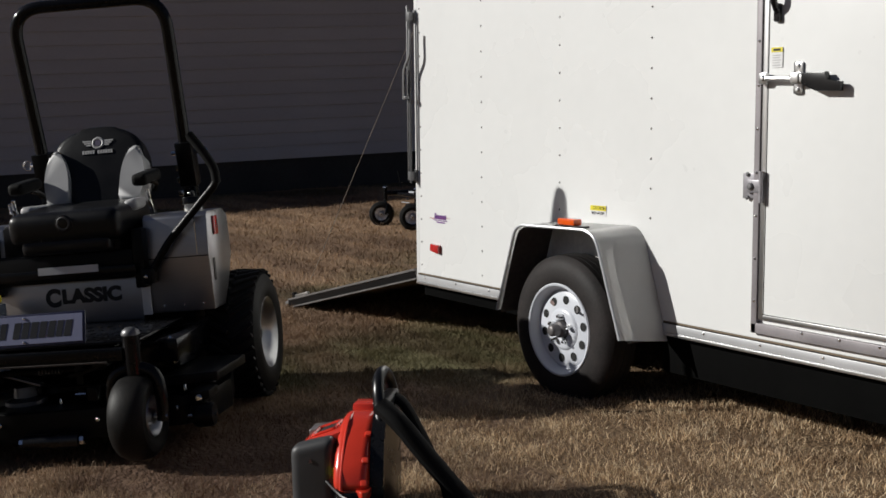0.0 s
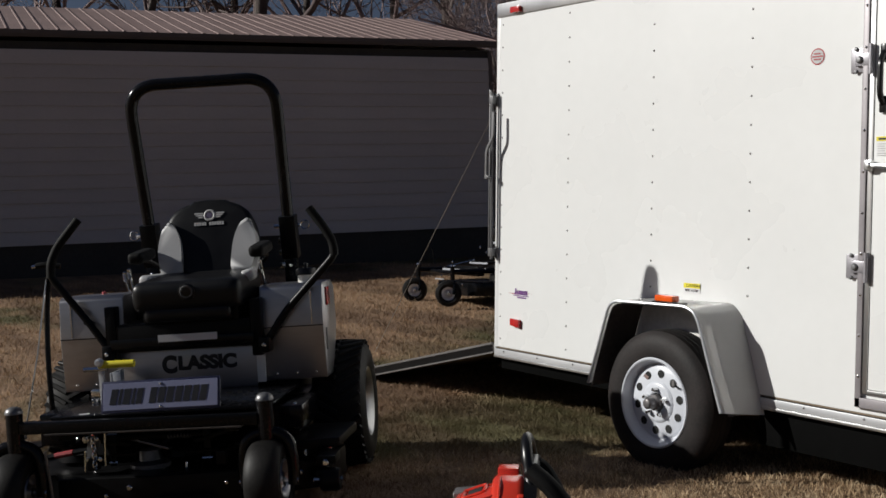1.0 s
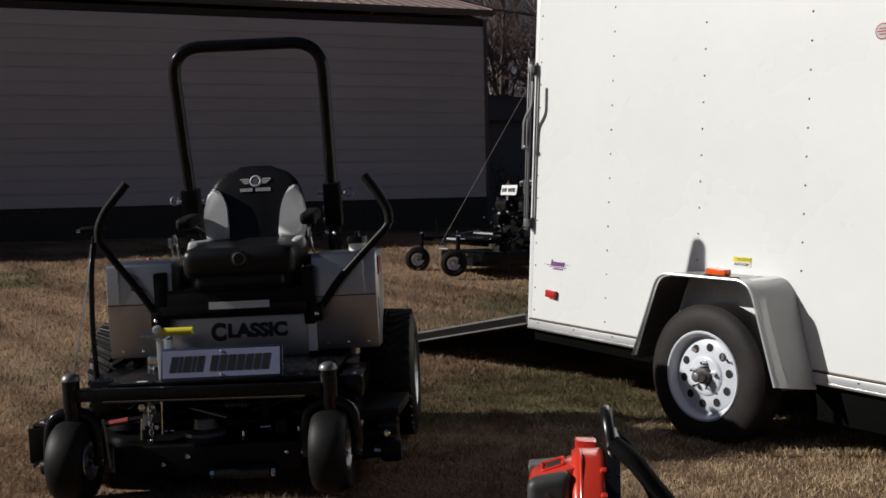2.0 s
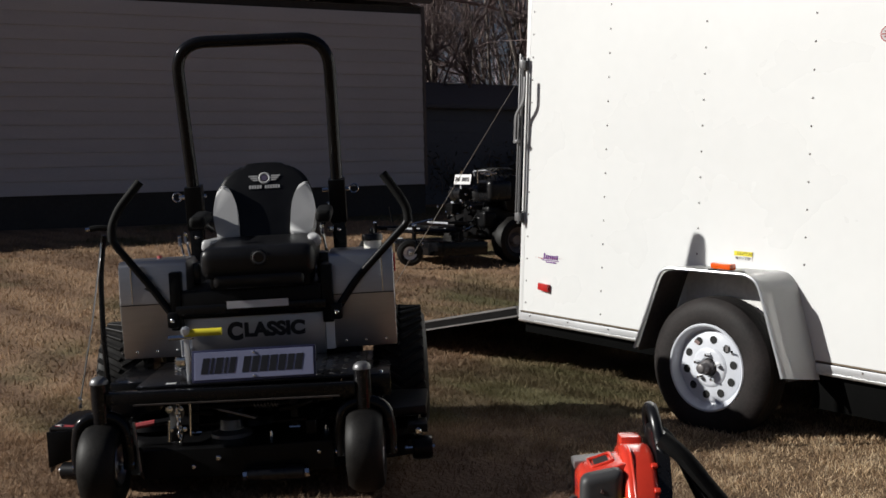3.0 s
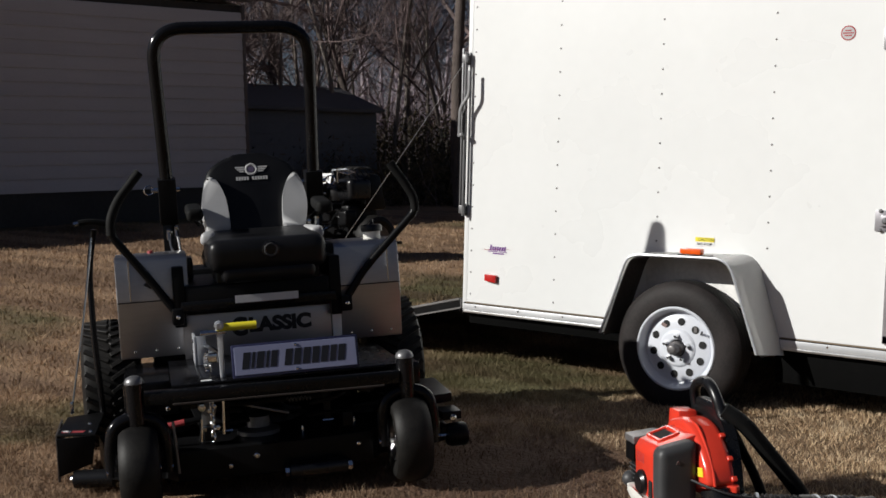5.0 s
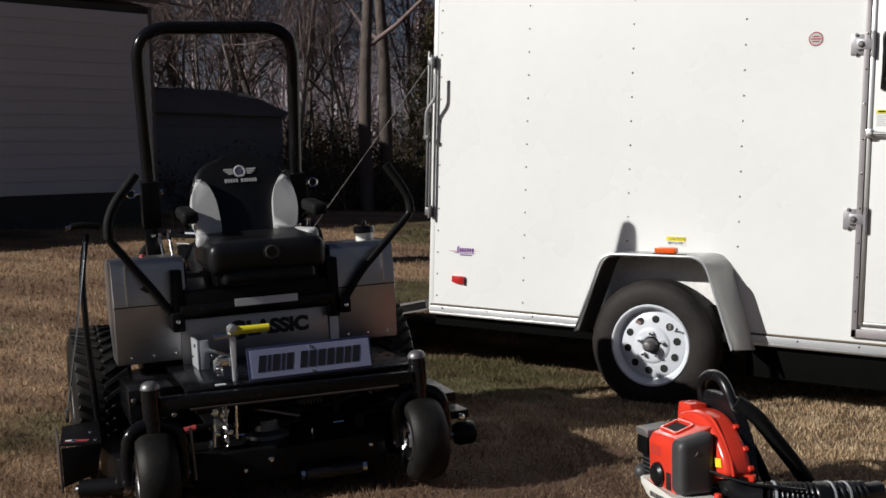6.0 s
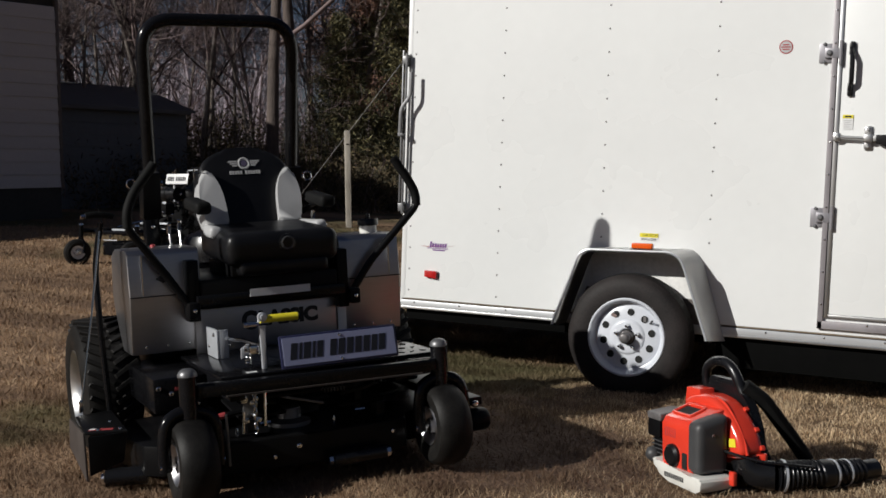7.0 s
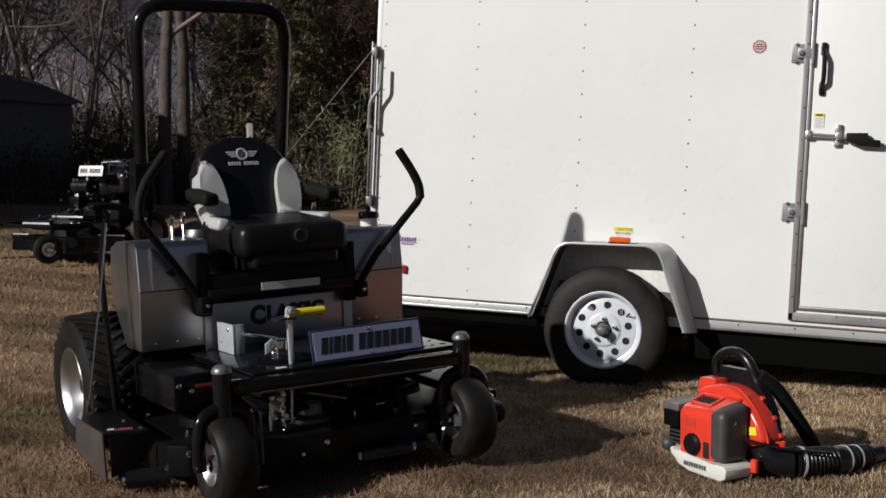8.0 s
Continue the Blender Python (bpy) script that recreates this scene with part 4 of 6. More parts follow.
# foot deck, front plate and name panel
part("foot_deck", box(-0.40, 0.50, 0.12, 0.74, 0.445, 0.457, 0.003), M_BLACK, mw, "black tread-plate foot deck")
stud = None
for i in range(9):
    for j in range(5):
        at = pose(0.08 + i * 0.048, 0.18 + j * 0.10, 0.457, 0, 0, 45 if (i + j) % 2 else -45)
        stud = again(stud, at) if stud else part("tread_stud", box(-0.013, 0.013, -0.004, 0.004, 0.0, 0.003), M_BLACK, mw, at=at)
lean = 14.0
plate = part("name_plate", box(-0.243, 0.243, -0.008, 0.004, -0.064, 0.064, 0.006), M_NAVY, mw, "pale blue name plate with navy border", at=pose(0.070, 0.100, 0.526, -lean, 0, 0))
part("face", box(-0.233, 0.233, -0.0105, -0.0085, -0.054, 0.054, 0.0008, 1), M_PLATE, plate)


def glyph_bars(parent, x0, z0, n, w, h, gap, y, mat, shear=0.18, skip=()):
    """Bold slanted strokes in the place of lettering."""
    for i in range(n):
        if i in skip:
            continue
        x = x0 + i * (w + gap)
        sh = h * shear
        part("stroke", prism([(x, z0), (x + w, z0), (x + w + sh, z0 + h), (x + sh, z0 + h)], y - 0.001, y), mat, parent)


x = -0.208
for w in (0.027, 0.011, 0.028, 0.011, 0.024, 0.0, 0.027, 0.027, 0.028, 0.027, 0.027, 0.024, 0.027):
    if w:
        glyph_bars(plate, x, -0.031, 1, w, 0.062, 0.0, -0.0106, M_INK)
    x += w + 0.0075 if w else 0.022
for x, z in ((0.0, 0.046), (0.0, -0.046)):
    part("screw", dome(0.006, 0.004, 8), M_CHROME, plate, at=pose(x, -0.0105, z) @ FRONT)
panel = part("front_panel", box(-0.325, 0.315, 0.752, 0.762, 0.455, 0.645, 0.004), M_STEEL, mw, "brushed steel panel with black lettering")
words("C", 0.104, M_INK, panel, pose(-0.088, 0.7505, 0.574) @ FRONT, squash=0.92, bold=0.006)
words("LASSIC", 0.083, M_INK, panel, pose(0.088, 0.7505, 0.578) @ FRONT, squash=1.08, bold=0.005)
# White stands in for sunlight on this narrow gap plate.
part("bright_strip", box(0.318, 0.358, 0.742, 0.75, 0.475, 0.60, 0.002), M_DECALWHITE, mw, "pale strip beside the panel, sunlight put into its white")
part("seat_box", box(-0.31, 0.31, 0.70, 1.30, 0.648, 0.775, 0.012), M_SATIN, mw)
part("cross_bar", box(-0.33, 0.33, 0.665, 0.70, 0.665, 0.71, 0.006), M_BLACK, mw)
label_bar = part("safety_label", box(-0.105, 0.165, 0.661, 0.6645, 0.690, 0.722), M_DECALWHITE, mw, "pale safety label strip")
for s in (-1, 1):
    part("lever_bracket", box(s * 0.335 - 0.025, s * 0.335 + 0.025, 0.70, 1.0, 0.60, 0.86, 0.008), M_SATIN, mw)

# seat
SEAT_X = 0.045
seat = part("seat", turned(puffed(0.50, 0.46, 0.142, 0.055), pose(SEAT_X, 0.84, 0.906, 4, 0, 0)), M_VINYL, mw, "black vinyl seat cushion")
part("seat_lip", turned(puffed(0.40, 0.10, 0.075, 0.033), pose(SEAT_X, 0.67, 0.815)), M_VINYL, seat, "lower black lip")
part("seat_pan", box(SEAT_X - 0.22, SEAT_X + 0.22, 0.68, 1.04, 0.775, 0.84, 0.01), M_SATIN, seat)
badge = part("badge", turned(lathe([(0.0, 0.0), (0.038, 0.0), (0.038, 0.006), (0.030, 0.010), (0.0, 0.008)], 24), pose(0.055, 0.612, 0.912, 94, 0, 0)), M_PLASTIC, seat, "round glossy badge")
part("badge_ring", turned(lathe([(0.020, 0.009), (0.026, 0.012), (0.032, 0.009)], 24, cap=False), pose(0.055, 0.612, 0.912, 94, 0, 0)), M_GREYPLASTIC, badge)
for s in (-1, 1):
    part("seat_wing", turned(puffed(0.060, 0.26, 0.055, 0.025), pose(SEAT_X + s * 0.225, 0.93, 0.962, 0, s * -12, s * 8)), M_GREYVINYL, seat, "light grey side bolster")


def back_outline(scale=1.0):
    pts = [(-0.205, 0.0), (-0.225, 0.12), (-0.225, 0.24), (-0.196, 0.335), (-0.115, 0.392), (0.0, 0.405), (0.115, 0.392), (0.196, 0.335), (0.225, 0.24), (0.225, 0.12), (0.205, 0.0), (0.1, -0.03), (-0.1, -0.03)]
    return [(x * scale, z * scale) for x, z in pts]


BACK = pose(0.042, 1.075, 0.935, -20, 0, 0)
outline = [(p.x, p.z) for p in smooth_line([(x, 0, z) for x, z in back_outline()], 3)]
back = part("backrest", turned(prism(outline, -0.05, 0.06, bevel=0.026), BACK), M_VINYL, mw, "tall black vinyl backrest", angle=1.5)
for s in (-1, 1):
    wing = smooth_line([(s * 0.215, 0, 0.01), (s * 0.238, 0, 0.12), (s * 0.232, 0, 0.21), (s * 0.205, 0, 0.285), (s * 0.168, 0, 0.272), (s * 0.130, 0, 0.18), (s * 0.118, 0, 0.02)], 4)
    part("back_bolster", turned(prism([(p.x, p.z) for p in wing], -0.085, 0.02, bevel=0.019), BACK), M_GREYVINYL, back, "light grey raised side bolster", angle=1.5)
emb = part("emblem_ring", turned(lathe([(0.018, 0.0), (0.024, 0.003), (0.030, 0.0)], 24, cap=False), BACK @ pose(0.0, -0.052, 0.325) @ FRONT), M_GREYVINYL, back, "pale winged round emblem")
part("emblem_disc", turned(lathe([(0.0, 0.0), (0.015, 0.0), (0.015, 0.002), (0.0, 0.002)], 20), BACK @ pose(0.0, -0.052, 0.325) @ FRONT), M_EMBLEM, emb)
for s in (-1, 1):
    for k, (w, dz) in enumerate(((0.042, 0.010), (0.034, 0.0), (0.024, -0.010))):
        x0, x1 = s * 0.032, s * (0.032 + w)
        part("wing_bar", turned(box(min(x0, x1), max(x0, x1), -0.054, -0.051, 0.325 + dz - 0.0035, 0.325 + dz + 0.0035), BACK), M_GREYVINYL, emb)
for i in range(12):
    if i == 5:
        continue
    part("stroke", turned(box(-0.073 + i * 0.0124, -0.073 + i * 0.0124 + 0.009, -0.054, -0.051, 0.272, 0.289), BACK), M_GREYVINYL, emb)
for s in (-1, 1):
    arm = part("armrest", turned(puffed(0.072, 0.23, 0.055, 0.025), pose(SEAT_X + s * 0.285, 0.93, 1.080, 6, 0, 0)), M_FOAM, mw, "padded black armrest")
    part("arm_bracket", tube(rounded([(SEAT_X + s * 0.26, 1.10, 1.02), (SEAT_X + s * 0.285, 1.06, 1.05), (SEAT_X + s * 0.285, 0.98, 1.06)], 0.03), 0.012, 8), M_SATIN, arm)


# roll bar
def roll_bar():
    hoop = rounded([(-0.336, 1.403, 1.12), (-0.364, 1.263, 1.932), (0.374, 1.306, 1.932), (0.371, 1.446, 1.12)], 0.155, 10)
    bar = part("roll_bar", tube(hoop, 0.030, 16), M_BLACK, mw, "glossy black tubular roll bar")
    for s in (-1, 1):
        x, back_off = (0.371, 0.0) if s > 0 else (-0.339, -0.04)
        leg = part("upright", box(x - 0.033, x + 0.033, 1.425, 1.495, 0.45, 1.13, 0.006), M_BLACK, bar, at=pose(0, back_off, 0))
        part("hinge_plate", turned(box(x - 0.042, x + 0.042, -0.045, 0.045, -0.11, 0.11, 0.006), pose(0, 1.445, 1.13, 10, 0, 0)), M_SATIN, leg)
        part("pin", tube([(x - 0.075, 1.435, 1.185), (x + 0.06, 1.435, 1.185)], 0.010, 8), M_CHROME, leg)
        part("pin_ring", tube([Vector((x + s * 0.085 + 0.022 * math.cos(a), 1.435, 1.185 + 0.022 * math.sin(a))) for a in np.linspace(0, 2 * math.pi, 14)], 0.004, 6), M_CHROME, leg)
        for z in (0.98, 1.06):
            bolt_head(leg, pose(x, 1.425, z) @ FRONT, 0.010)
    part("rear_light_bracket", box(-0.05, 0.0, 1.46, 1.49, 1.08, 1.14), M_SATIN, bar)
    return bar


roll_bar()
part("engine_deck", box(-0.34, 0.34, 1.32, 1.62, 0.42, 0.80, 0.02), M_SATIN, mw)
part("engine_cover", turned(lathe([(0.0, 0.0), (0.19, 0.0), (0.20, 0.05), (0.17, 0.12), (0.09, 0.15), (0.0, 0.155)], 28), pose(0.0, 1.45, 0.80)), M_PLASTIC, mw, "black round engine cover")

# steering levers
for s in (-1, 1):
    pts = [(s * 0.345, 0.715, 0.655), (s * 0.44, 0.712, 0.80), (s * 0.592, 0.700, 1.01), (s * 0.592, 0.702, 1.075), (s * 0.560, 0.715, 1.15), (s * 0.462, 0.735, 1.268)]
    if s > 0:
        pts = [(0.375, 0.715, 0.655), (0.47, 0.714, 0.79), (0.712, 0.705, 1.03), (0.710, 0.705, 1.09), (0.672, 0.705, 1.16), (0.610, 0.709, 1.25)]
    lever = part("steering_lever", tube(rounded(pts, 0.06, 6), 0.017, 12), M_SATIN, mw, "bent black steering lever")
    part("grip", tube(rounded(pts[2:], 0.05, 6), 0.020, 12), M_FOAM, lever, "black foam grip")
    part("pivot", turned(puffed(0.05, 0.09, 0.07, 0.012, 2), pose(s * 0.345 + (0.03 if s > 0 else 0), 0.705, 0.65)), M_SATIN, lever)
    bolt_head(lever, pose(s * 0.345 + (0.03 if s > 0 else 0), 0.658, 0.65) @ FRONT, 0.010)

# throttle and choke levers by the left hand, height latch
for x, y, z in ((-0.30, 1.00, 0.98), (-0.335, 1.04, 0.965), (0.33, 1.02, 0.985)):
    knob = part("control_lever", tube([(x, y, 0.86), (x - 0.015, y - 0.03, z)], 0.006, 8), M_CHROME, mw, "small chrome control lever")
    part("knob", turned(puffed(0.018, 0.018, 0.05, 0.007, 2), pose(x - 0.018, y - 0.036, z + 0.02, 18, 0, 0)), M_CHROME, knob)
part("control_box", box(-0.36, -0.26, 0.94, 1.10, 0.78, 0.88, 0.01), M_PLASTIC, mw)
part("control_box", box(0.28, 0.37, 0.94, 1.10, 0.78, 0.90, 0.01), M_PLASTIC, mw)
for z in (0.985, 1.05, 1.11):
    part("switch", turned(puffed(0.03, 0.02, 0.025, 0.005, 2), pose(0.33, 1.43, z)), M_CHROME, mw)

# brake pedal with yellow grip, and its linkage
pedal = part("brake_arm", prism([(-0.235, 0.455), (-0.216, 0.455), (-0.216, 0.60), (-0.214, 0.665), (-0.220, 0.686), (-0.238, 0.686), (-0.243, 0.668), (-0.237, 0.60)], 0.165, 0.180, bevel=0.005), M_ZINC, mw, "bright zinc brake pedal arm", at=pose(0.022, 0.030, -0.012))
part("yellow_grip", tube([(-0.235, 0.168, 0.662), (-0.085, 0.165, 0.662)], 0.0155, 14), M_YELLOW, pedal, "yellow foot grip")
part("pivot_bolt", tube([(-0.30, 0.172, 0.645), (-0.20, 0.172, 0.645)], 0.010, 8), M_CHROME, pedal)
part("link", tube([(-0.225, 0.19, 0.555), (-0.255, 0.36, 0.560), (-0.27, 0.545, 0.545)], 0.009, 8), M_CHROME, pedal)
part("clevis", box(-0.278, -0.24, 0.175, 0.215, 0.525, 0.562, 0.006), M_CHROME, pedal)
brk = part("switch_bracket", box(-0.294, -0.284, 0.54, 0.70, 0.458, 0.578, 0.003), M_ZINC, mw, "plain zinc bracket plate")
part("return", box(-0.283, -0.245, 0.54, 0.546, 0.458, 0.578, 0.002), M_ZINC, brk)
bolt_head(brk, pose(-0.294, 0.58, 0.555, 0, -90, 0), 0.009)
bolt_head(brk, pose(-0.294, 0.66, 0.50, 0, -90, 0), 0.007)
part("spring", tube([Vector((-0.255 + 0.012 * math.cos(a), 0.24 + 0.012 * math.sin(a), 0.475 + 0.0018 * a)) for a in np.linspace(0, 40, 90)], 0.0025, 5), M_CHROME, mw)
part("deck_decal", box(-0.29, -0.25, 0.14, 0.165, 0.4575, 0.459), M_DECALWHITE, mw)

# cutting deck
deck_shape = [(-0.66, 0.33), (-0.60, 0.275), (-0.44, 0.265), (-0.40, 0.15), (0.0, 0.14), (0.36, 0.15), (0.40, 0.265), (0.60, 0.275), (0.70, 0.33), (0.72, 0.60), (0.66, 0.86), (0.0, 0.92), (-0.62, 0.86), (-0.70, 0.60)]
deck = part("cutting_deck", prism(deck_shape, 0.075, 0.195, "Z", bevel=0.012), M_SATIN, mw, "glossy black mower deck with pulleys and guards")
for x in (-0.42, 0.0, 0.42):
    part("spindle_cover", turned(lathe([(0.0, 0.0), (0.12, 0.0), (0.115, 0.03), (0.06, 0.05), (0.03, 0.075), (0.0, 0.08)], 24), pose(x, 0.52, 0.216)), M_SATIN, deck)
    bolt_head(deck, pose(x, 0.52, 0.30), 0.016)
part("belt", tube(rounded([(-0.42, 0.40, 0.25), (0.42, 0.40, 0.25), (0.54, 0.52, 0.25), (0.42, 0.64, 0.25), (-0.42, 0.64, 0.25), (-0.54, 0.52, 0.25), (-0.42, 0.40, 0.25)], 0.1), 0.008, 6), M_RUBBER, deck)
for x in (-0.22, 0.20):
    part("belt_guard", turned(box(-0.10, 0.10, -0.09, 0.09, 0.0, 0.012, 0.004), pose(x, 0.33, 0.285, 18, 0, 10)), M_SATIN, deck)
for s in (-1, 1):
    link = None
    for k in range(9):
        at = pose(s * 0.255, 0.190, 0.225 + k * 0.0175, 0, 0, 45 if k % 2 else -45)
        ring = [(0.008 * math.cos(a), 0, 0.0135 * math.sin(a)) for a in np.linspace(0, 2 * math.pi, 11)]
        if s > 0:
            break
        link = again(link, at) if link else part("chain_link", tube(ring, 0.0038, 6), M_CHROME, deck, at=at)
    part("chain_bolt", tube([(s * 0.27 - 0.03, 0.195, 0.385), (s * 0.27 + 0.03, 0.195, 0.385)], 0.010, 8), M_CHROME, deck)
    part("hanger", box(s * 0.27 - 0.02, s * 0.27 + 0.02, 0.19, 0.25, 0.215, 0.27, 0.004), M_SATIN, deck)
    if s < 0:
        continue
    part("roller_arm", box(0.655, 0.69, 0.20, 0.37, 0.13, 0.165, 0.004), M_SATIN, deck)
    roller = part("anti_scalp_wheel", turned(lathe([(0.0, -0.04), (0.042, -0.04), (0.048, -0.028), (0.048, 0.028), (0.042, 0.04), (0.0, 0.04)], 20, axis="X"), pose(0.715, 0.20, 0.130)), M_SATIN, deck)
    part("roller_bolt", tube([(0.645, 0.20, 0.130), (0.765, 0.20, 0.130)], 0.009, 8), M_CHROME, roller)
    part("bracket_bolt", turned(dome(0.016, 0.014), pose(0.70, 0.19, 0.20) @ FRONT), M_CHROME, deck)
    part("shield_bracket", box(0.66, 0.74, 0.20, 0.33, 0.19, 0.225, 0.005), M_SATIN, deck)
centre_roller = part("front_roller", tube([(0.02, 0.100, 0.085), (0.24, 0.100, 0.085)], 0.030, 14), M_PLASTIC, deck)
for x in (0.008, 0.252):
    part("roller_nut", turned(lathe([(0.0, -0.008), (0.022, -0.008), (0.022, 0.008), (0.0, 0.008)], 8, axis="X"), pose(x, 0.100, 0.085)), M_CHROME, centre_roller)
for x, y, z in ((-0.20, 0.148, 0.12), (0.30, 0.152, 0.15)):
    bolt_head(deck, pose(x, y - 0.004, z) @ FRONT, 0.010)
arm_rod = part("deck_strut", tube([(-0.55, 0.25, 0.262), (-0.28, 0.23, 0.30)], 0.012, 8), M_SATIN, deck)
part("red_sleeve", tube([(-0.44, 0.241, 0.278), (-0.36, 0.235, 0.29)], 0.0125, 8), M_REDDECAL, arm_rod, "red strut decal")
part("strut_pin", turned(lathe([(0.0, 0.0), (0.018, 0.0), (0.016, 0.014), (0.0, 0.016)], 12), pose(-0.555, 0.24, 0.262) @ FRONT), M_CHROME, arm_rod)

# Added filler that blocks the sunlit ground showing through under the tanks.
part("transaxle", box(-0.46, 0.46, 1.02, 1.34, 0.14, 0.47, 0.02), M_SATIN, mw)
linkage = part("lift_linkage", prism([(-0.300, 0.245), (-0.270, 0.235), (-0.235, 0.330), (-0.250, 0.362), (-0.282, 0.362), (-0.292, 0.330)], 0.215, 0.223, bevel=0.003), M_GALV, deck, "bright lift links under the beam")
for x, z, r in ((-0.292, 0.345, 0.017), (-0.262, 0.330, 0.012), (-0.285, 0.262, 0.013), (-0.245, 0.345, 0.010), (-0.262, 0.285, 0.009), (-0.236, 0.262, 0.011)):
    part("link_nut", turned(lathe([(0.0, 0.0), (r, 0.0), (r * 0.9, 0.014), (r * 0.5, 0.015), (r * 0.5, 0.026), (0.0, 0.027)], 6), pose(x, 0.213, z) @ FRONT), M_CHROME, linkage)
for x, z0, z1, lx in ((-0.215, 0.235, 0.372, 0.006), (-0.302, 0.215, 0.300, 0.005)):
    part("link_rod", tube([(x, 0.20, z0), (x + lx, 0.20, z1)], 0.006, 8), M_CHROME, linkage)
part("spindle_housing", turned(lathe([(0.0, 0.0), (0.085, 0.0), (0.085, 0.016), (0.05, 0.03), (0.045, 0.07), (0.0, 0.072)], 20), pose(-0.07, 0.34, 0.196)), M_GALV, deck, "dull grey spindle housing")
part("idler_arm", turned(box(-0.09, 0.09, -0.018, 0.018, 0.0, 0.010, 0.003), pose(-0.04, 0.27, 0.30, 0, 14, -12)), M_GALV, deck)
part("tension_spring", tube([Vector((0.04 + 0.0022 * a, 0.235 + 0.010 * math.cos(a), 0.335 + 0.010 * math.sin(a))) for a in np.linspace(0, 44, 110)], 0.0024, 5), M_GALV, deck)
part("fork_stay", tube([(-0.405, 0.06, 0.33), (-0.395, 0.08, 0.13)], 0.006, 8), M_GALV, deck)

# discharge chute on one side and its long control lever
chute = part("discharge_chute", prism([(-0.850, 0.46), (-0.70, 0.40), (-0.68, 0.84), (-0.83, 0.80)], 0.238, 0.250, "Z", bevel=0.004), M_SATIN, mw, "black discharge chute with a hanging rubber flap")
part("flap", prism([(0.45, 0.06), (0.47, 0.245), (0.80, 0.245), (0.84, 0.12)], -0.857, -0.849, "X", bevel=0.002), M_FLAP, chute, "brownish rubber flap")
part("front_flap", prism([(-0.849, 0.09), (-0.849, 0.242), (-0.70, 0.242), (-0.72, 0.13)], 0.405, 0.412, bevel=0.002), M_SATIN, chute)
part("red_decal", prism([(-0.835, 0.480), (-0.75, 0.44), (-0.74, 0.47), (-0.82, 0.505)], 0.2505, 0.2515, "Z"), M_REDDECAL, chute, "red warning decal")
part("white_mark", prism([(-0.832, 0.486), (-0.81, 0.476), (-0.802, 0.494), (-0.822, 0.502)], 0.2518, 0.2526, "Z"), M_DECALWHITE, chute)
pole = part("chute_lever", tube(rounded([(-0.685, 0.840, 0.24), (-0.700, 0.855, 0.60), (-0.700, 0.885, 0.86), (-0.668, 0.865, 1.035)], 0.1), 0.013, 10), M_BLACK, mw, "tall thin black chute lever with dark handle")
part("handle", tube(rounded([(-0.615, 0.875, 1.058), (-0.660, 0.870, 1.068), (-0.700, 0.865, 1.070), (-0.728, 0.862, 1.066)], 0.02), 0.0135, 8), M_FOAM, pole)
part("handle_tip", tube([(-0.726, 0.862, 1.066), (-0.748, 0.860, 1.063)], 0.008, 8), M_CHROME, pole)
part("pull_rod", tube([(-0.678, 0.850, 1.00), (-0.735, 0.83, 0.66), (-0.813, 0.79, 0.262)], 0.0045, 6), M_CHROME, pole, "thin bright pull rod")
part("rod_clip", turned(puffed(0.016, 0.016, 0.05, 0.005, 2), pose(-0.808, 0.792, 0.29)), M_CHROME, pole)
for x, y in ((-0.80, 0.47), (-0.72, 0.44), (-0.73, 0.60)):
    bolt_head(chute, pose(x, y, 0.2505), 0.009)

# right-hand deck shield
part("side_shield", prism([(0.52, 0.30), (0.74, 0.34), (0.76, 0.72), (0.55, 0.74)], 0.235, 0.275, "Z", bevel=0.008), M_SATIN, mw)
part("side_step", box(0.40, 0.60, 0.30, 0.66, 0.33, 0.425, 0.01), M_BLACK, mw)
for x in (0.44, 0.56):
    bolt_head(mw, pose(x, 0.34, 0.425), 0.010)

# rounded eye of the brake arm, cross links and grease fittings round the deck
part("arm_eye", turned(lathe([(0.0, 0.0), (0.018, 0.0), (0.018, 0.014), (0.010, 0.016), (0.010, 0.024), (0.0, 0.024)], 20), pose(-0.228, 0.166, 0.672) @ FRONT), M_ZINC, pedal)
part("link_plate", prism([(-0.290, 0.500), (-0.235, 0.520), (-0.235, 0.545), (-0.262, 0.560), (-0.290, 0.540)], 0.26, 0.268, bevel=0.003), M_ZINC, pedal)
for x, y, z, r in ((-0.27, 0.258, 0.540, 0.009), (-0.245, 0.258, 0.53, 0.008), (-0.262, 0.538, 0.52, 0.009)):
    bolt_head(pedal, pose(x, y, z) @ FRONT, r)
chute_roller = part("chute_roller", tube([(-0.79, 0.42, 0.072), (-0.64, 0.375, 0.072)], 0.036, 16), M_PLASTIC, deck, "black anti-scalp roller")
part("roller_end", turned(lathe([(0.0, 0.0), (0.020, 0.0), (0.017, 0.012), (0.0, 0.014)], 12), pose(-0.795, 0.418, 0.072, 0, 0, -20) @ pose(0, 0, 0, 0, -90, 0)), M_CHROME, chute_roller)
rod = part("height_rod", tube([(-0.30, 0.27, 0.335), (0.30, 0.27, 0.335)], 0.012, 10), M_SATIN, mw)
for s in (-1, 1):
    part("height_arm", prism([(s * 0.20 - 0.012, 0.22), (s * 0.20 + 0.012, 0.22), (s * 0.20 + 0.016, 0.35), (s * 0.20 - 0.016, 0.35)], 0.255, 0.262, bevel=0.002), M_SATIN, rod)
    part("clevis_pin", tube([(s * 0.20 - 0.022, 0.25, 0.235), (s * 0.20 + 0.022, 0.25, 0.235)], 0.007, 8), M_CHROME, rod)
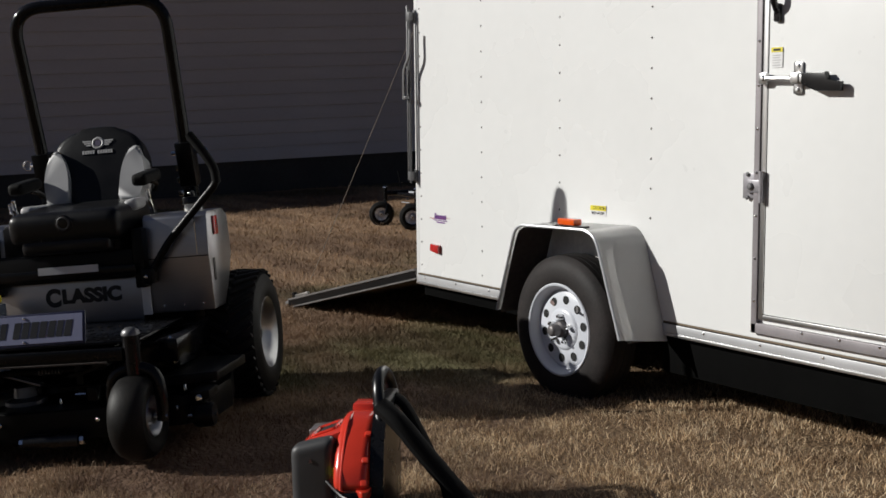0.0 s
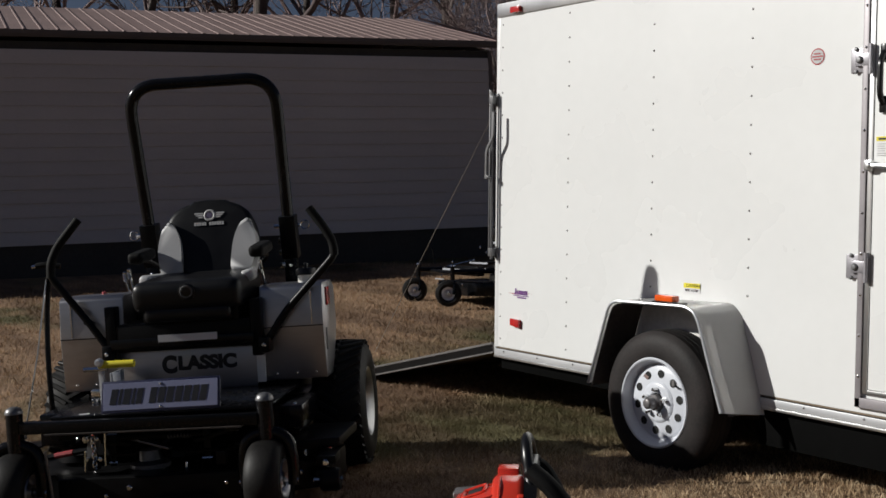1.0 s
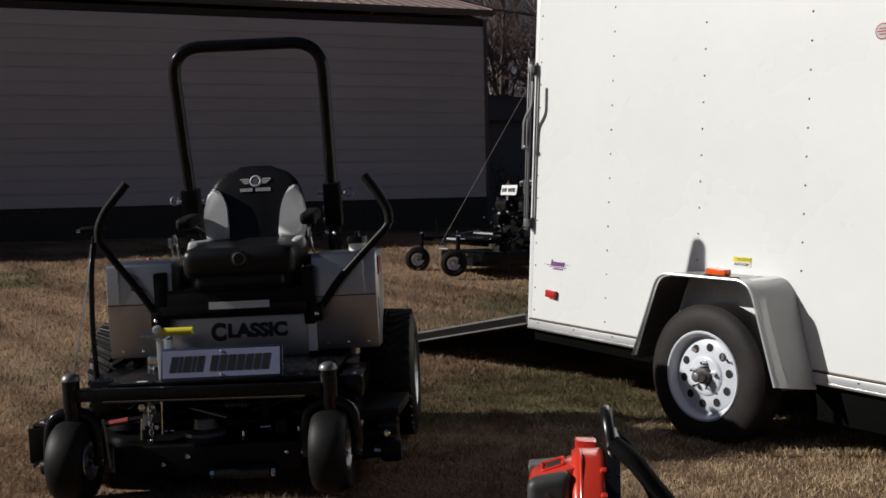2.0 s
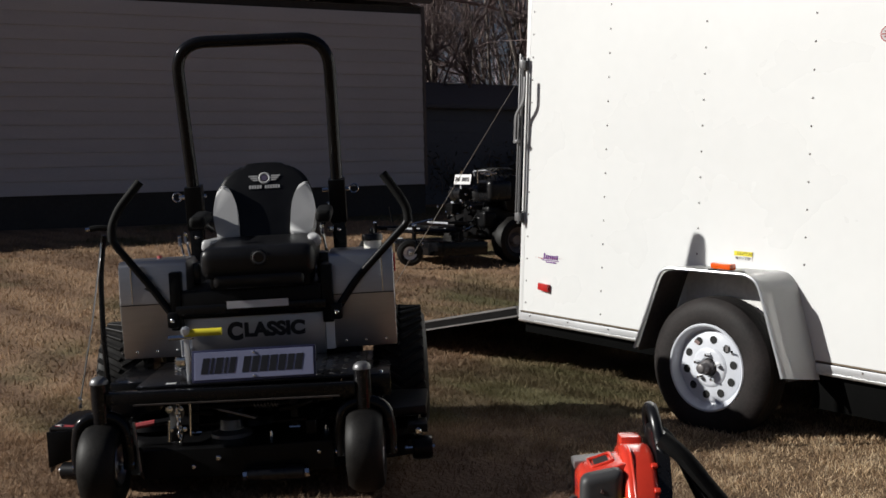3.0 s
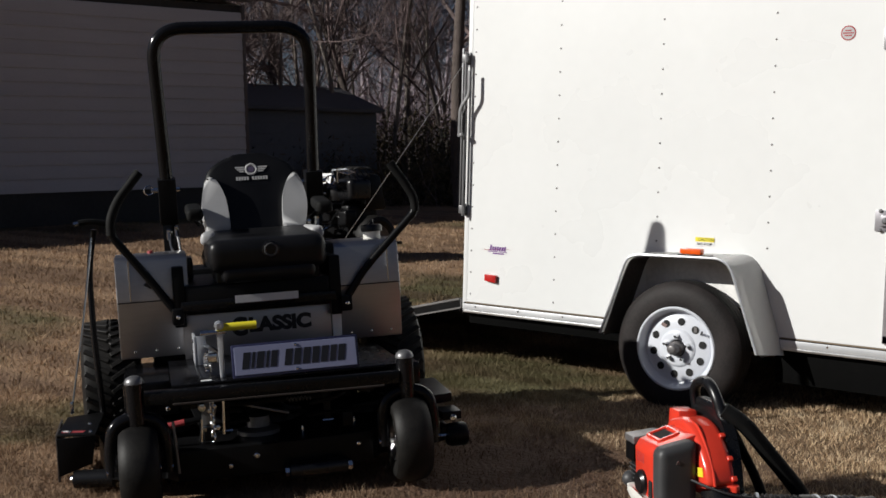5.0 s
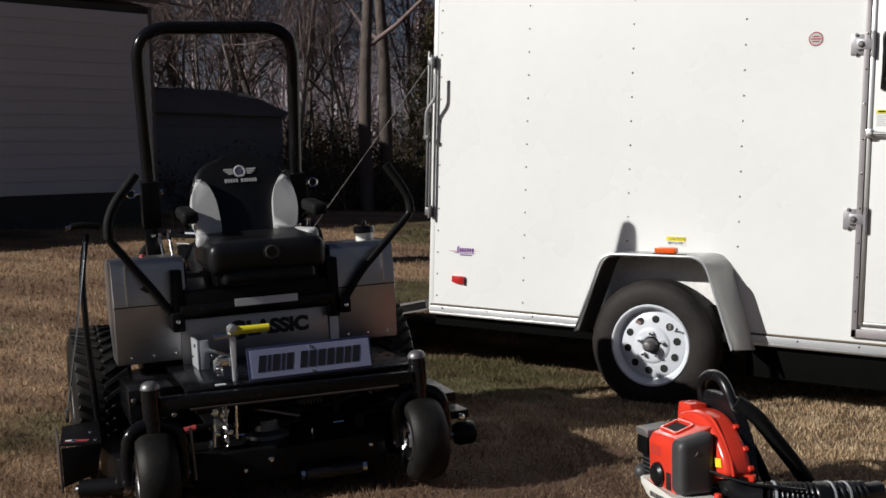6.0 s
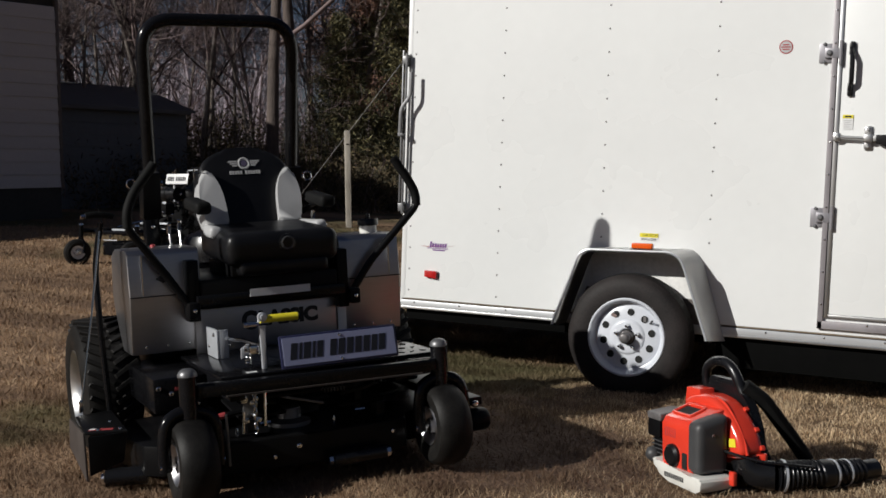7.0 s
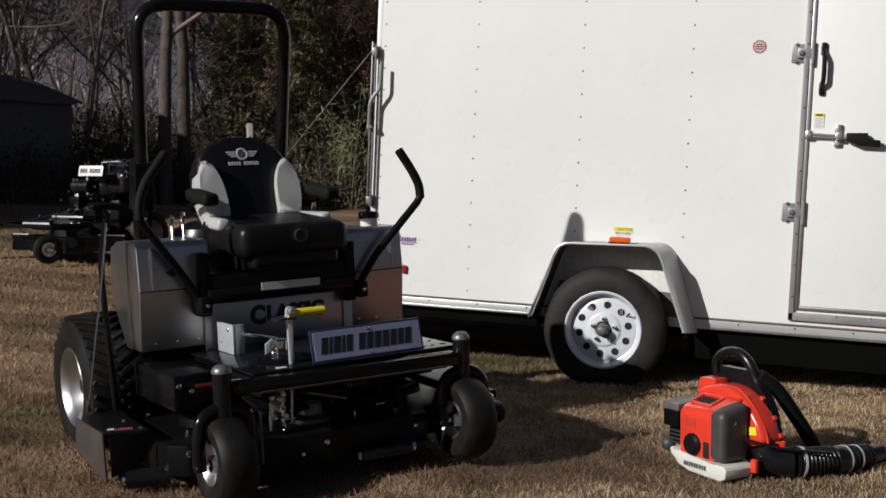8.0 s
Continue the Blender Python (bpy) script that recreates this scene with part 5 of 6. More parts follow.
for x, y, z, r in ((-0.60, 0.277, 0.165, 0.014), (-0.10, 0.146, 0.15, 0.013), (0.58, 0.276, 0.15, 0.012)):
    bolt_head(deck, pose(x, y - 0.004, z) @ FRONT, r)
for x, y in ((-0.55, 0.42), (-0.30, 0.30), (0.10, 0.28), (0.32, 0.34), (0.58, 0.40), (0.66, 0.55)):
    part("grease_fitting", turned(lathe([(0.0, 0.0), (0.007, 0.0), (0.006, 0.012), (0.004, 0.022), (0.0, 0.024)], 8), pose(x, y, 0.195)), M_CHROME, deck)
for s in (-1, 1):
    hose_pts = smooth_line([(s * 0.14, 0.30, 0.30), (s * 0.24, 0.24, 0.33), (s * 0.30, 0.34, 0.345), (s * 0.28, 0.55, 0.34)], 6)
    part("hydraulic_line", tube(hose_pts, 0.010, 8), M_RUBBER, mw)


# ---- backpack blower ----
BLOWER = pose(-3.33, 1.90, surface(-3.33, 1.90) + 0.004, 0, 0, -42)
bl = thing("backpack_blower", BLOWER, "orange and black petrol backpack leaf blower standing on the grass", "leaf blower")


def lofted(poly, steps, centre, reach):
    """Rings of one outline along y, drawn in towards its centre: steps of (y, inset)."""
    bm = bmesh.new()
    rings = []
    for y, inset in steps:
        k = 1 - inset / reach
        rings.append([bm.verts.new((centre[0] + (x - centre[0]) * k, y, centre[1] + (z - centre[1]) * k)) for x, z in poly])
    for a, b in zip(rings, rings[1:]):
        for i in range(len(a)):
            bm.faces.new((a[i], a[(i + 1) % len(a)], b[(i + 1) % len(a)], b[i]))
    bm.faces.new(rings[0][::-1])
    bm.faces.new(rings[-1])
    return bm


def leaf_blower():
    part("base_frame", tube(rounded([(-0.17, 0.16, 0.010), (-0.18, -0.10, 0.010), (0.09, -0.11, 0.010), (0.13, 0.16, 0.010), (-0.17, 0.16, 0.010)], 0.04), 0.010, 8), M_PLASTIC, bl)
    # back plate with its carrying handle
    back = [(-0.235, 0.03), (-0.25, 0.33), (-0.20, 0.385), (-0.03, 0.380), (0.038, 0.325), (0.085, 0.24), (0.112, 0.12), (0.115, 0.03)]
    plate = part("back_plate", prism([(p.x, p.z) for p in rounded([(x, 0, z) for x, z in back], 0.05, 5)], 0.124, 0.168, bevel=0.016), M_PLASTIC, bl, "glossy black moulded back plate")
    part("handle", tube(smooth_line([(-0.245, 0.15, 0.33), (-0.252, 0.142, 0.385), (-0.232, 0.134, 0.432), (-0.180, 0.130, 0.462), (-0.120, 0.130, 0.468), (-0.075, 0.130, 0.452), (-0.044, 0.134, 0.418), (-0.025, 0.140, 0.375), (0.005, 0.146, 0.325)], 5), 0.0185, 12, flat=(1.15, 1.05)), M_PLASTIC, plate, "thick black carrying handle")
    part("handle_web", turned(puffed(0.21, 0.05, 0.045, 0.018, 3), pose(-0.115, 0.150, 0.378)), M_PLASTIC, plate)
    # scroll-shaped fan housing that sweeps down to the outlet flange
    scroll = rounded([(-0.240, 0, 0.10), (-0.240, 0, 0.315), (-0.105, 0, 0.352), (0.000, 0, 0.335), (0.080, 0, 0.275), (0.135, 0, 0.205), (0.152, 0, 0.142), (0.055, 0, 0.142), (0.035, 0, 0.10)], 0.055, 8)
    fan = part("fan_housing", lofted([(p.x, p.z) for p in scroll], ((0.010, 0.030), (0.012, 0.018), (0.018, 0.008), (0.030, 0.001), (0.045, 0.0), (0.098, 0.0), (0.112, 0.003), (0.119, 0.010), (0.122, 0.020)), (-0.05, 0.21), 0.17), M_ORANGE, bl, "glossy orange fan housing with moulded ribs", angle=0.9)
    part("neck", prism([(-0.240, 0.29), (-0.130, 0.30), (-0.138, 0.362), (-0.228, 0.360)], 0.025, 0.10, bevel=0.010), M_ORANGE, fan)
    part("outlet_flange", prism([(p.x, p.y) for p in rounded([(0.043, 0.004, 0), (0.168, 0.004, 0), (0.168, 0.130, 0), (0.043, 0.130, 0), (0.043, 0.004, 0), (0.168, 0.004, 0)], 0.02, 4)[6:-1]], 0.126, 0.150, "Z", bevel=0.006), M_ORANGE, fan)
    ridge = smooth_line([(-0.075, 0, 0.343), (0.005, 0, 0.329), (0.078, 0, 0.270), (0.131, 0, 0.200), (0.150, 0, 0.150)], 8)
    part("front_ridge", tube([(p.x - 0.001, 0.040, p.z - 0.001) for p in ridge], 0.006, 10), M_ORANGE, fan)
    for k, a in ((12, 34), (20, 48), (28, 60)):
        p = ridge[k]
        part("rib", turned(puffed(0.020, 0.022, 0.016, 0.006, 3), pose(p.x, 0.114, p.z, 0, a, 0)), M_ORANGE, fan)
    part("fan_sticker", turned(box(-0.017, 0.017, -0.0008, 0.0008, -0.016, 0.016), pose(0.097, 0.0075, 0.190, 0, -8, 8)), M_YELLOW, fan, "yellow warning sticker")
    # engine shroud, sloping up to the housing
    shroud = part("engine_shroud", prism([(-0.132, 0.068), (-0.136, 0.235), (-0.118, 0.264), (0.022, 0.312), (0.022, 0.068)], -0.168, 0.035, "X", bevel=0.013), M_ORANGE, bl, "glossy orange engine shroud")
    # Dull red strips paint the shade of cooling slots stamped in the orange.
    slot = None
    for k in range(6):
        at = pose(-0.140 + k * 0.013, -0.1352, 0.205)
        slot = again(slot, at) if slot else part("cooling_slot", box(-0.002, 0.002, -0.001, 0.001, -0.018, 0.018), M_REDDECAL, shroud, at=at)
    top = pose(-0.095, -0.052, 0.2875, 18.9, 0, 0)
    part("top_vent", turned(box(-0.046, 0.046, -0.026, 0.026, -0.003, 0.0015, 0.001, 1), top), M_DARKHOLE, shroud, "dark vent recess")
    part("vent_rim", turned(tube(rounded([(-0.056, -0.040, 0.002), (0.056, -0.040, 0.002), (0.056, 0.040, 0.002), (-0.056, 0.040, 0.002), (-0.056, -0.040, 0.002)], 0.012), 0.006, 6), top), M_ORANGE, shroud)
    part("starter_boss", turned(lathe([(0.0, 0.0), (0.046, 0.0), (0.044, 0.014), (0.034, 0.024), (0.0, 0.026)], 24), pose(-0.088, -0.130, 0.118) @ FRONT), M_PLASTIC, shroud, "round black starter cap")
    part("dark_recess", box(-0.028, 0.004, -0.138, -0.12, 0.075, 0.140, 0.006), M_DARKHOLE, shroud)
    # air filter cover with a rounded top
    shell = puffed(0.082, 0.146, 0.232, 0.034, 6)
    for v in shell.verts:
        if v.co.z > 0.04:
            v.co.z += (v.co.y - 0.073) * 0.22
    cover = part("air_filter_cover", turned(shell, pose(0.043, -0.066, 0.186)), M_GREYPLASTIC, bl, "matt charcoal air filter cover with rounded top", angle=1.2)
    part("cover_mark", turned(prism([(-0.007, -0.006), (0.007, -0.006), (0.0, 0.008)], -0.001, 0.001), pose(0.0855, -0.070, 0.225, 0, 0, 90)), M_SHINGLE, cover)
    # muffler and its guard
    muff = part("muffler", turned(puffed(0.095, 0.125, 0.030, 0.008, 3), pose(-0.222, -0.075, 0.255, 6, 0, 0)), M_HUB, bl, "dull silver muffler guard")
    part("muffler_side", box(-0.268, -0.180, -0.135, -0.01, 0.165, 0.238, 0.010), M_SATIN, muff)
    part("cylinder_fins", box(-0.245, -0.172, -0.120, 0.0, 0.095, 0.162, 0.006), M_SATIN, muff)
    for k in range(4):
        part("fin", box(-0.252, -0.170, -0.124, -0.005, 0.100 + k * 0.016, 0.104 + k * 0.016), M_GREYPLASTIC, muff)
    # fuel tank
    tank = part("fuel_tank", prism([(-0.212, 0.084), (-0.185, 0.092), (-0.155, 0.072), (0.055, 0.066), (0.105, 0.070), (0.122, 0.055), (0.115, 0.018), (0.085, 0.004), (-0.09, 0.010), (-0.155, 0.028), (-0.190, 0.062)], -0.155, 0.0, bevel=0.013), M_TANKWHITE, bl, "milky white plastic fuel tank")
    for k in range(9):
        part("stroke", box(-0.115 + k * 0.0145, -0.104 + k * 0.0145, -0.1562, -0.1545, 0.032, 0.050), M_GREYPLASTIC, tank)
    part("fuel_filler_cap", turned(lathe([(0.0, -0.030), (0.016, -0.027), (0.027, -0.014), (0.031, 0.0), (0.027, 0.014), (0.016, 0.027), (0.0, 0.030)], 20), pose(-0.242, -0.125, 0.090, 0, -40, 0)), M_GREYPLASTIC, tank, "round charcoal filler cap")
    # outlet elbow and corrugated hose
    elbow = smooth_line([(0.105, 0.066, 0.128), (0.118, 0.072, 0.092), (0.145, 0.100, 0.072), (0.180, 0.145, 0.070)], 6)
    out = part("outlet_elbow", tube(elbow, 0.056, 22), M_PLASTIC, bl, "black outlet elbow")
    part("orange_clip", turned(puffed(0.030, 0.022, 0.055, 0.008, 3), pose(0.128, -0.010, 0.060)), M_ORANGE, out)
    path = smooth_line([(0.180, 0.145, 0.070), (0.203, 0.21, 0.068), (0.218, 0.31, 0.065), (0.224, 0.44, 0.063), (0.216, 0.58, 0.060), (0.190, 0.74, 0.057)], 40)
    rad = [0.055 - 0.015 * max(0.0, (i - 60) / 110) + 0.0055 * math.sin(i * 2 * math.pi / 7.5) for i in range(len(path))]
    part("corrugated_hose", tube(path[4:88], rad[4:88], 24), M_PLASTIC, out, "glossy black corrugated hose", angle=1.2)
    part("sleeve", tube(path[84:103], [0.0575] * 14 + [0.0555] * 5, 22), M_PLASTIC, out, "smooth black hose sleeve")
    for i, r in ((20, 0.0625), (102, 0.0575), (121, 0.053)):
        d = (path[i + 2] - path[i]).normalized()
        part("hose_clamp", tube([path[i], path[i] + d * 0.008], r, 24), M_ZINC, out, "bright hose clamp")
    part("corrugated_hose", tube(path[103:146], rad[103:146], 24), M_PLASTIC, out, "glossy black corrugated hose end", angle=1.2)
    part("blow_tube", tube(path[144:168], 0.040, 20), M_PLASTIC, out, "short black blow tube")
    # harness straps
    strap = smooth_line([(-0.01, 0.145, 0.385), (0.018, 0.215, 0.330), (0.030, 0.290, 0.240), (0.034, 0.365, 0.150), (0.032, 0.425, 0.075), (0.025, 0.450, 0.025)], 6)
    s1 = part("harness_strap", tube(strap, 0.011, 12, flat=(3.2, 2.7)), M_FOAM, bl, "wide padded black shoulder strap")
    strap2 = smooth_line([(-0.15, 0.165, 0.385), (-0.15, 0.205, 0.350), (-0.145, 0.265, 0.235), (-0.13, 0.32, 0.12), (-0.11, 0.345, 0.045), (-0.08, 0.34, 0.014)], 6)
    part("harness_strap", tube(strap2, 0.011, 12, flat=(2.4, 1.6)), M_FOAM, bl, "wide padded black shoulder strap")
    part("buckle", turned(puffed(0.05, 0.012, 0.03, 0.004, 2), pose(0.02, 0.445, 0.05, 40, 0, 0)), M_PLASTIC, s1)
    part("throttle_cable", tube(smooth_line([(0.085, -0.02, 0.16), (0.18, 0.06, 0.135), (0.25, 0.16, 0.125), (0.27, 0.26, 0.11)], 6), 0.0055, 6), M_PLASTIC, bl)


leaf_blower()

# ---- second mower, stand-on, farther off ----
SECOND = pose(-10.36, 6.64, surface(-10.36, 6.9), 0, 0, -10)
m2 = thing("stand_on_mower", SECOND, "black stand-on mower with small white name plate parked on the lawn", "mower")


def stand_on():
    for s in (-1, 1):
        x = 0.36 if s > 0 else -0.50
        fork = part("caster_fork", tube(rounded([(x - 0.075, 0.0, 0.13), (x - 0.07, 0.02, 0.24), (x, 0.03, 0.285), (x + 0.07, 0.02, 0.24), (x + 0.075, 0.0, 0.13)], 0.04), 0.014, 8), M_BLACK, m2)
        part("caster_post", tube([(x, 0.03, 0.28), (x, 0.03, 0.42)], 0.024, 10), M_BLACK, fork)
        part("cap", turned(dome(0.028, 0.022), pose(x, 0.03, 0.42)), M_CHROME, fork)
        part("caster_arm", tube([(x, 0.03, 0.36), (x * 0.95, 0.55, 0.36)], 0.028, 8), M_BLACK, fork)
        tyre = part("caster_tyre", lathe([(0.06, -0.04), (0.10, -0.055), (0.128, -0.045), (0.138, -0.015), (0.138, 0.015), (0.128, 0.045), (0.10, 0.055), (0.06, 0.04)], 28, axis="X", cap=False), M_RUBBER, fork, at=pose(x, -0.02, 0.138, 0, 0, -28))
        part("rim", lathe([(0.0, -0.05), (0.02, -0.05), (0.03, -0.02), (0.055, -0.045), (0.07, -0.048), (0.07, 0.048), (0.055, 0.045), (0.03, 0.02), (0.02, 0.05), (0.0, 0.05)], 22, axis="X"), M_ZINC, tyre)
        part("axle_nut", tube([(x - 0.09, 0.04, 0.138), (x + 0.09, -0.06, 0.138)], 0.012, 8), M_CHROME, fork)
        dt = part("drive_tyre", lathe([(0.13, -0.08), (0.19, -0.105), (0.235, -0.09), (0.25, -0.04), (0.25, 0.04), (0.235, 0.09), (0.19, 0.105), (0.13, 0.08)], 36, axis="X", cap=False), M_RUBBER, m2, at=pose(0.50 * s, 1.20, 0.25))
        part("rim", lathe([(0.0, 0.05), (0.05, 0.06), (0.08, 0.02), (0.12, 0.07), (0.14, 0.09), (0.14, -0.09), (0.12, -0.07), (0.08, -0.02), (0.0, -0.03)], 28, axis="X"), M_HUB, dt)
    deck = part("cutting_deck", prism([(-0.48, 0.30), (-0.36, 0.20), (0.36, 0.20), (0.50, 0.30), (0.52, 0.85), (-0.50, 0.85)], 0.10, 0.24, "Z", bevel=0.015), M_BLACK, m2, "black deck")
    part("front_plate", box(-0.20, 0.23, 0.19, 0.36, 0.352, 0.385, 0.004), M_SATIN, deck)
    part("front_edge", box(-0.20, 0.23, 0.182, 0.1895, 0.354, 0.384, 0.003), M_ZINC, deck, "bright worn plate edge")
    part("front_edge", box(-0.08, 0.34, 0.452, 0.4595, 0.427, 0.446, 0.003), M_ZINC, deck, "bright worn plate edge")
    part("top_plate", box(-0.08, 0.34, 0.46, 0.70, 0.425, 0.45, 0.004), M_SATIN, deck)
    part("front_edge", box(-0.26, -0.05, 0.120, 0.128, 0.262, 0.272, 0.002), M_ZINC, deck, "bright worn plate edge")
    part("belt_cover", box(-0.28, 0.28, 0.37, 0.45, 0.30, 0.40, 0.012), M_SATIN, deck)
    part("front_bar", tube([(-0.50, 0.16, 0.345), (0.36, 0.16, 0.345)], 0.022, 10), M_BLACK, deck)
    part("strut", tube([(0.10, 0.62, 0.30), (0.19, 1.05, 0.43)], 0.012, 8), M_CHROME, deck, "bright strut")
    part("strut", tube([(-0.16, 0.22, 0.40), (0.00, 0.48, 0.47)], 0.008, 8), M_CHROME, deck)
    for x, y, z in ((-0.22, 0.18, 0.30), (0.10, 0.17, 0.30), (0.25, 0.20, 0.22), (-0.35, 0.20, 0.20), (0.02, 0.20, 0.45), (0.20, 0.52, 0.55), (-0.10, 0.60, 0.60)):
        bolt_head(deck, pose(x, y, z) @ FRONT, 0.016)
    part("body", box(-0.20, 0.34, 0.98, 1.40, 0.24, 0.62, 0.05, 4), M_SATIN, m2)
    for k, (x, y, z, r) in enumerate(((-0.10, 0.78, 0.36, 0.09), (0.16, 0.74, 0.40, 0.08), (0.30, 0.92, 0.50, 0.07))):
        part("belt_pulley", turned(lathe([(0.02, 0.0), (r, 0.0), (r * 0.86, 0.012), (r, 0.024), (0.02, 0.024)], 20), pose(x, y, z, 8 * k, 6, 0)), M_SATIN, m2)
    rng = random.Random(12)
    for k in range(14):
        a = Vector((rng.uniform(-0.22, 0.34), rng.uniform(0.70, 1.0), rng.uniform(0.30, 0.78)))
        c = a + Vector((rng.uniform(-0.16, 0.16), rng.uniform(-0.06, 0.22), rng.uniform(-0.22, 0.10)))
        part("hose", tube(smooth_line([a, a.lerp(c, 0.5) + Vector((rng.uniform(-0.06, 0.06), rng.uniform(-0.08, 0.0), rng.uniform(-0.08, 0.02))), c], 5), rng.choice((0.007, 0.010, 0.014)), 6), rng.choice((M_RUBBER, M_SATIN, M_SATIN)), m2)
    for k in range(9):
        part("fitting", turned(dome(0.014, 0.012, 8), pose(rng.uniform(-0.20, 0.36), rng.uniform(0.68, 0.78), rng.uniform(0.34, 0.84)) @ FRONT), M_CHROME, m2)
    eng = part("engine", turned(lathe([(0.0, 0.0), (0.16, 0.0), (0.175, 0.06), (0.16, 0.14), (0.10, 0.18), (0.0, 0.185)], 24), pose(0.12, 1.05, 0.66)), M_PLASTIC, m2, "black engine with cooling shroud")
    part("air_filter", tube([(-0.12, 0.82, 0.74), (0.10, 0.82, 0.74)], 0.075, 16), M_PLASTIC, eng)
    part("filter_band", tube([(-0.04, 0.82, 0.74), (-0.03, 0.82, 0.74)], 0.078, 16), M_SATIN, eng)
    part("filter_bracket", box(-0.05, 0.0, 0.735, 0.742, 0.50, 0.66, 0.003), M_ZINC, eng, "small bright bracket")
    part("filter_clip", box(-0.10, -0.07, 0.75, 0.757, 0.79, 0.82, 0.003), M_CHROME, eng)
    part("cylinder", turned(puffed(0.13, 0.13, 0.12, 0.02, 2), pose(-0.02, 0.76, 0.58)), M_SATIN, eng)
    for k in range(4):
        part("cooling_fin", box(-0.09, 0.06, 0.68, 0.84, 0.545 + 0.026 * k, 0.551 + 0.026 * k), M_SATIN, eng)
    part("fuel_tank", box(0.16, 0.46, 0.92, 1.22, 0.66, 0.90, 0.07, 5), M_PLASTIC, m2, "black fuel tank")
    at = pose(0.145, 0.77, 0.90, -10, 0, 0)
    plate2 = part("name_plate", turned(box(-0.165, 0.165, -0.006, 0.0, -0.055, 0.055, 0.003), at), M_DECALWHITE, m2, "white plate with dark strokes")
    for k in range(11):
        if k != 4:
            part("stroke", turned(box(-0.14 + k * 0.0255, -0.122 + k * 0.0255, -0.008, -0.0062, -0.022, 0.022), at), M_INK, plate2)
    part("plate_post", tube([(0.08, 0.79, 0.66), (0.08, 0.785, 0.95)], 0.012, 8), M_ZINC, plate2)
    con = part("control_tower", prism([(1.15, 0.55), (1.10, 0.90), (1.20, 0.96), (1.36, 0.94), (1.45, 0.55)], 0.06, 0.44, "X", bevel=0.05), M_SATIN, m2)
    for x, y, z in ((0.08, 0.80, 1.00), (0.02, 0.82, 0.98), (0.30, 0.86, 1.01)):
        part("control_lever", tube([(x, y, 0.86), (x + 0.01, y - 0.01, z)], 0.009, 6), M_CHROME, con)
    part("top_shade", turned(box(0.20, 0.38, -0.02, 0.10, -0.004, 0.004, 0.002), pose(0.02, 0.95, 1.00, 14, 8, 0)), M_CHROME, con, "bright control panel edge")
    for k in range(4):
        a = Vector((0.14 + 0.09 * k, 1.02, 0.90))
        part("control_cable", tube(smooth_line([a, a + Vector((0.01, -0.03, 0.09)), a + Vector((0.08, 0.02, 0.12)), a + Vector((0.12, 0.10, 0.02))], 5), 0.007, 6), M_RUBBER, con)
    part("handle_bar", tube(rounded([(-0.17, 1.36, 0.94), (-0.17, 1.23, 1.02), (0.42, 1.23, 1.02), (0.42, 1.36, 0.94)], 0.07), 0.013, 8), M_BLACK, con)
    part("reference_bar", tube(rounded([(0.18, 0.90, 0.94), (0.18, 0.88, 0.99), (0.44, 0.88, 1.0), (0.44, 0.98, 0.96)], 0.04), 0.008, 8), M_ZINC, con)
    part("platform", box(-0.20, 0.34, 1.48, 1.75, 0.16, 0.19, 0.008), M_SATIN, m2)
    part("battery_box", box(0.28, 0.44, 0.86, 1.02, 0.38, 0.56, 0.04, 4), M_SATIN, m2)
    part("lever", tube([(-0.30, 0.14, 0.42), (-0.33, 0.12, 0.60)], 0.008, 6), M_SATIN, m2)


stand_on()

# ---- fence post ----
fp = thing("fence_post", pose(-11.11, 12.94, surface(-11.11, 12.94) - 0.2, 1, -1, 32), "weathered whitish square wooden fence post", "post")
part("post", box(-0.044, 0.044, -0.044, 0.044, 0.0, 1.68, 0.008), M_POST, fp)
part("wire_staple", box(-0.02, 0.02, -0.050, -0.044, 1.46, 1.48), M_SATIN, fp)


# ---- woods ----
def limb_mesh(name, mat, segs):
    """One mesh of tapered limbs. segs: (points, radii, sides)."""
    verts, faces = [], []
    for pts, rads, sides in segs:
        base = len(verts)
        side = None
        for i, q in enumerate(pts):
            d = (pts[min(i + 1, len(pts) - 1)] - pts[max(i - 1, 0)]).normalized()
            if side is None:
                side = d.orthogonal()
            side = (side - d * side.dot(d)).normalized()
            up = side.cross(d)
            for k in range(sides):
                a = 2 * math.pi * k / sides
                verts.append(q + (side * math.cos(a) + up * math.sin(a)) * rads[i])
        for i in range(len(pts) - 1):
            for k in range(sides):
                a, b = base + i * sides + k, base + i * sides + (k + 1) % sides
                faces.append((a, b, b + sides, a + sides))
    me = bpy.data.meshes.new(name)
    me.from_pydata([tuple(v) for v in verts], [], faces)
    me.materials.append(mat)
    for p in me.polygons:
        p.use_smooth = True
    return me


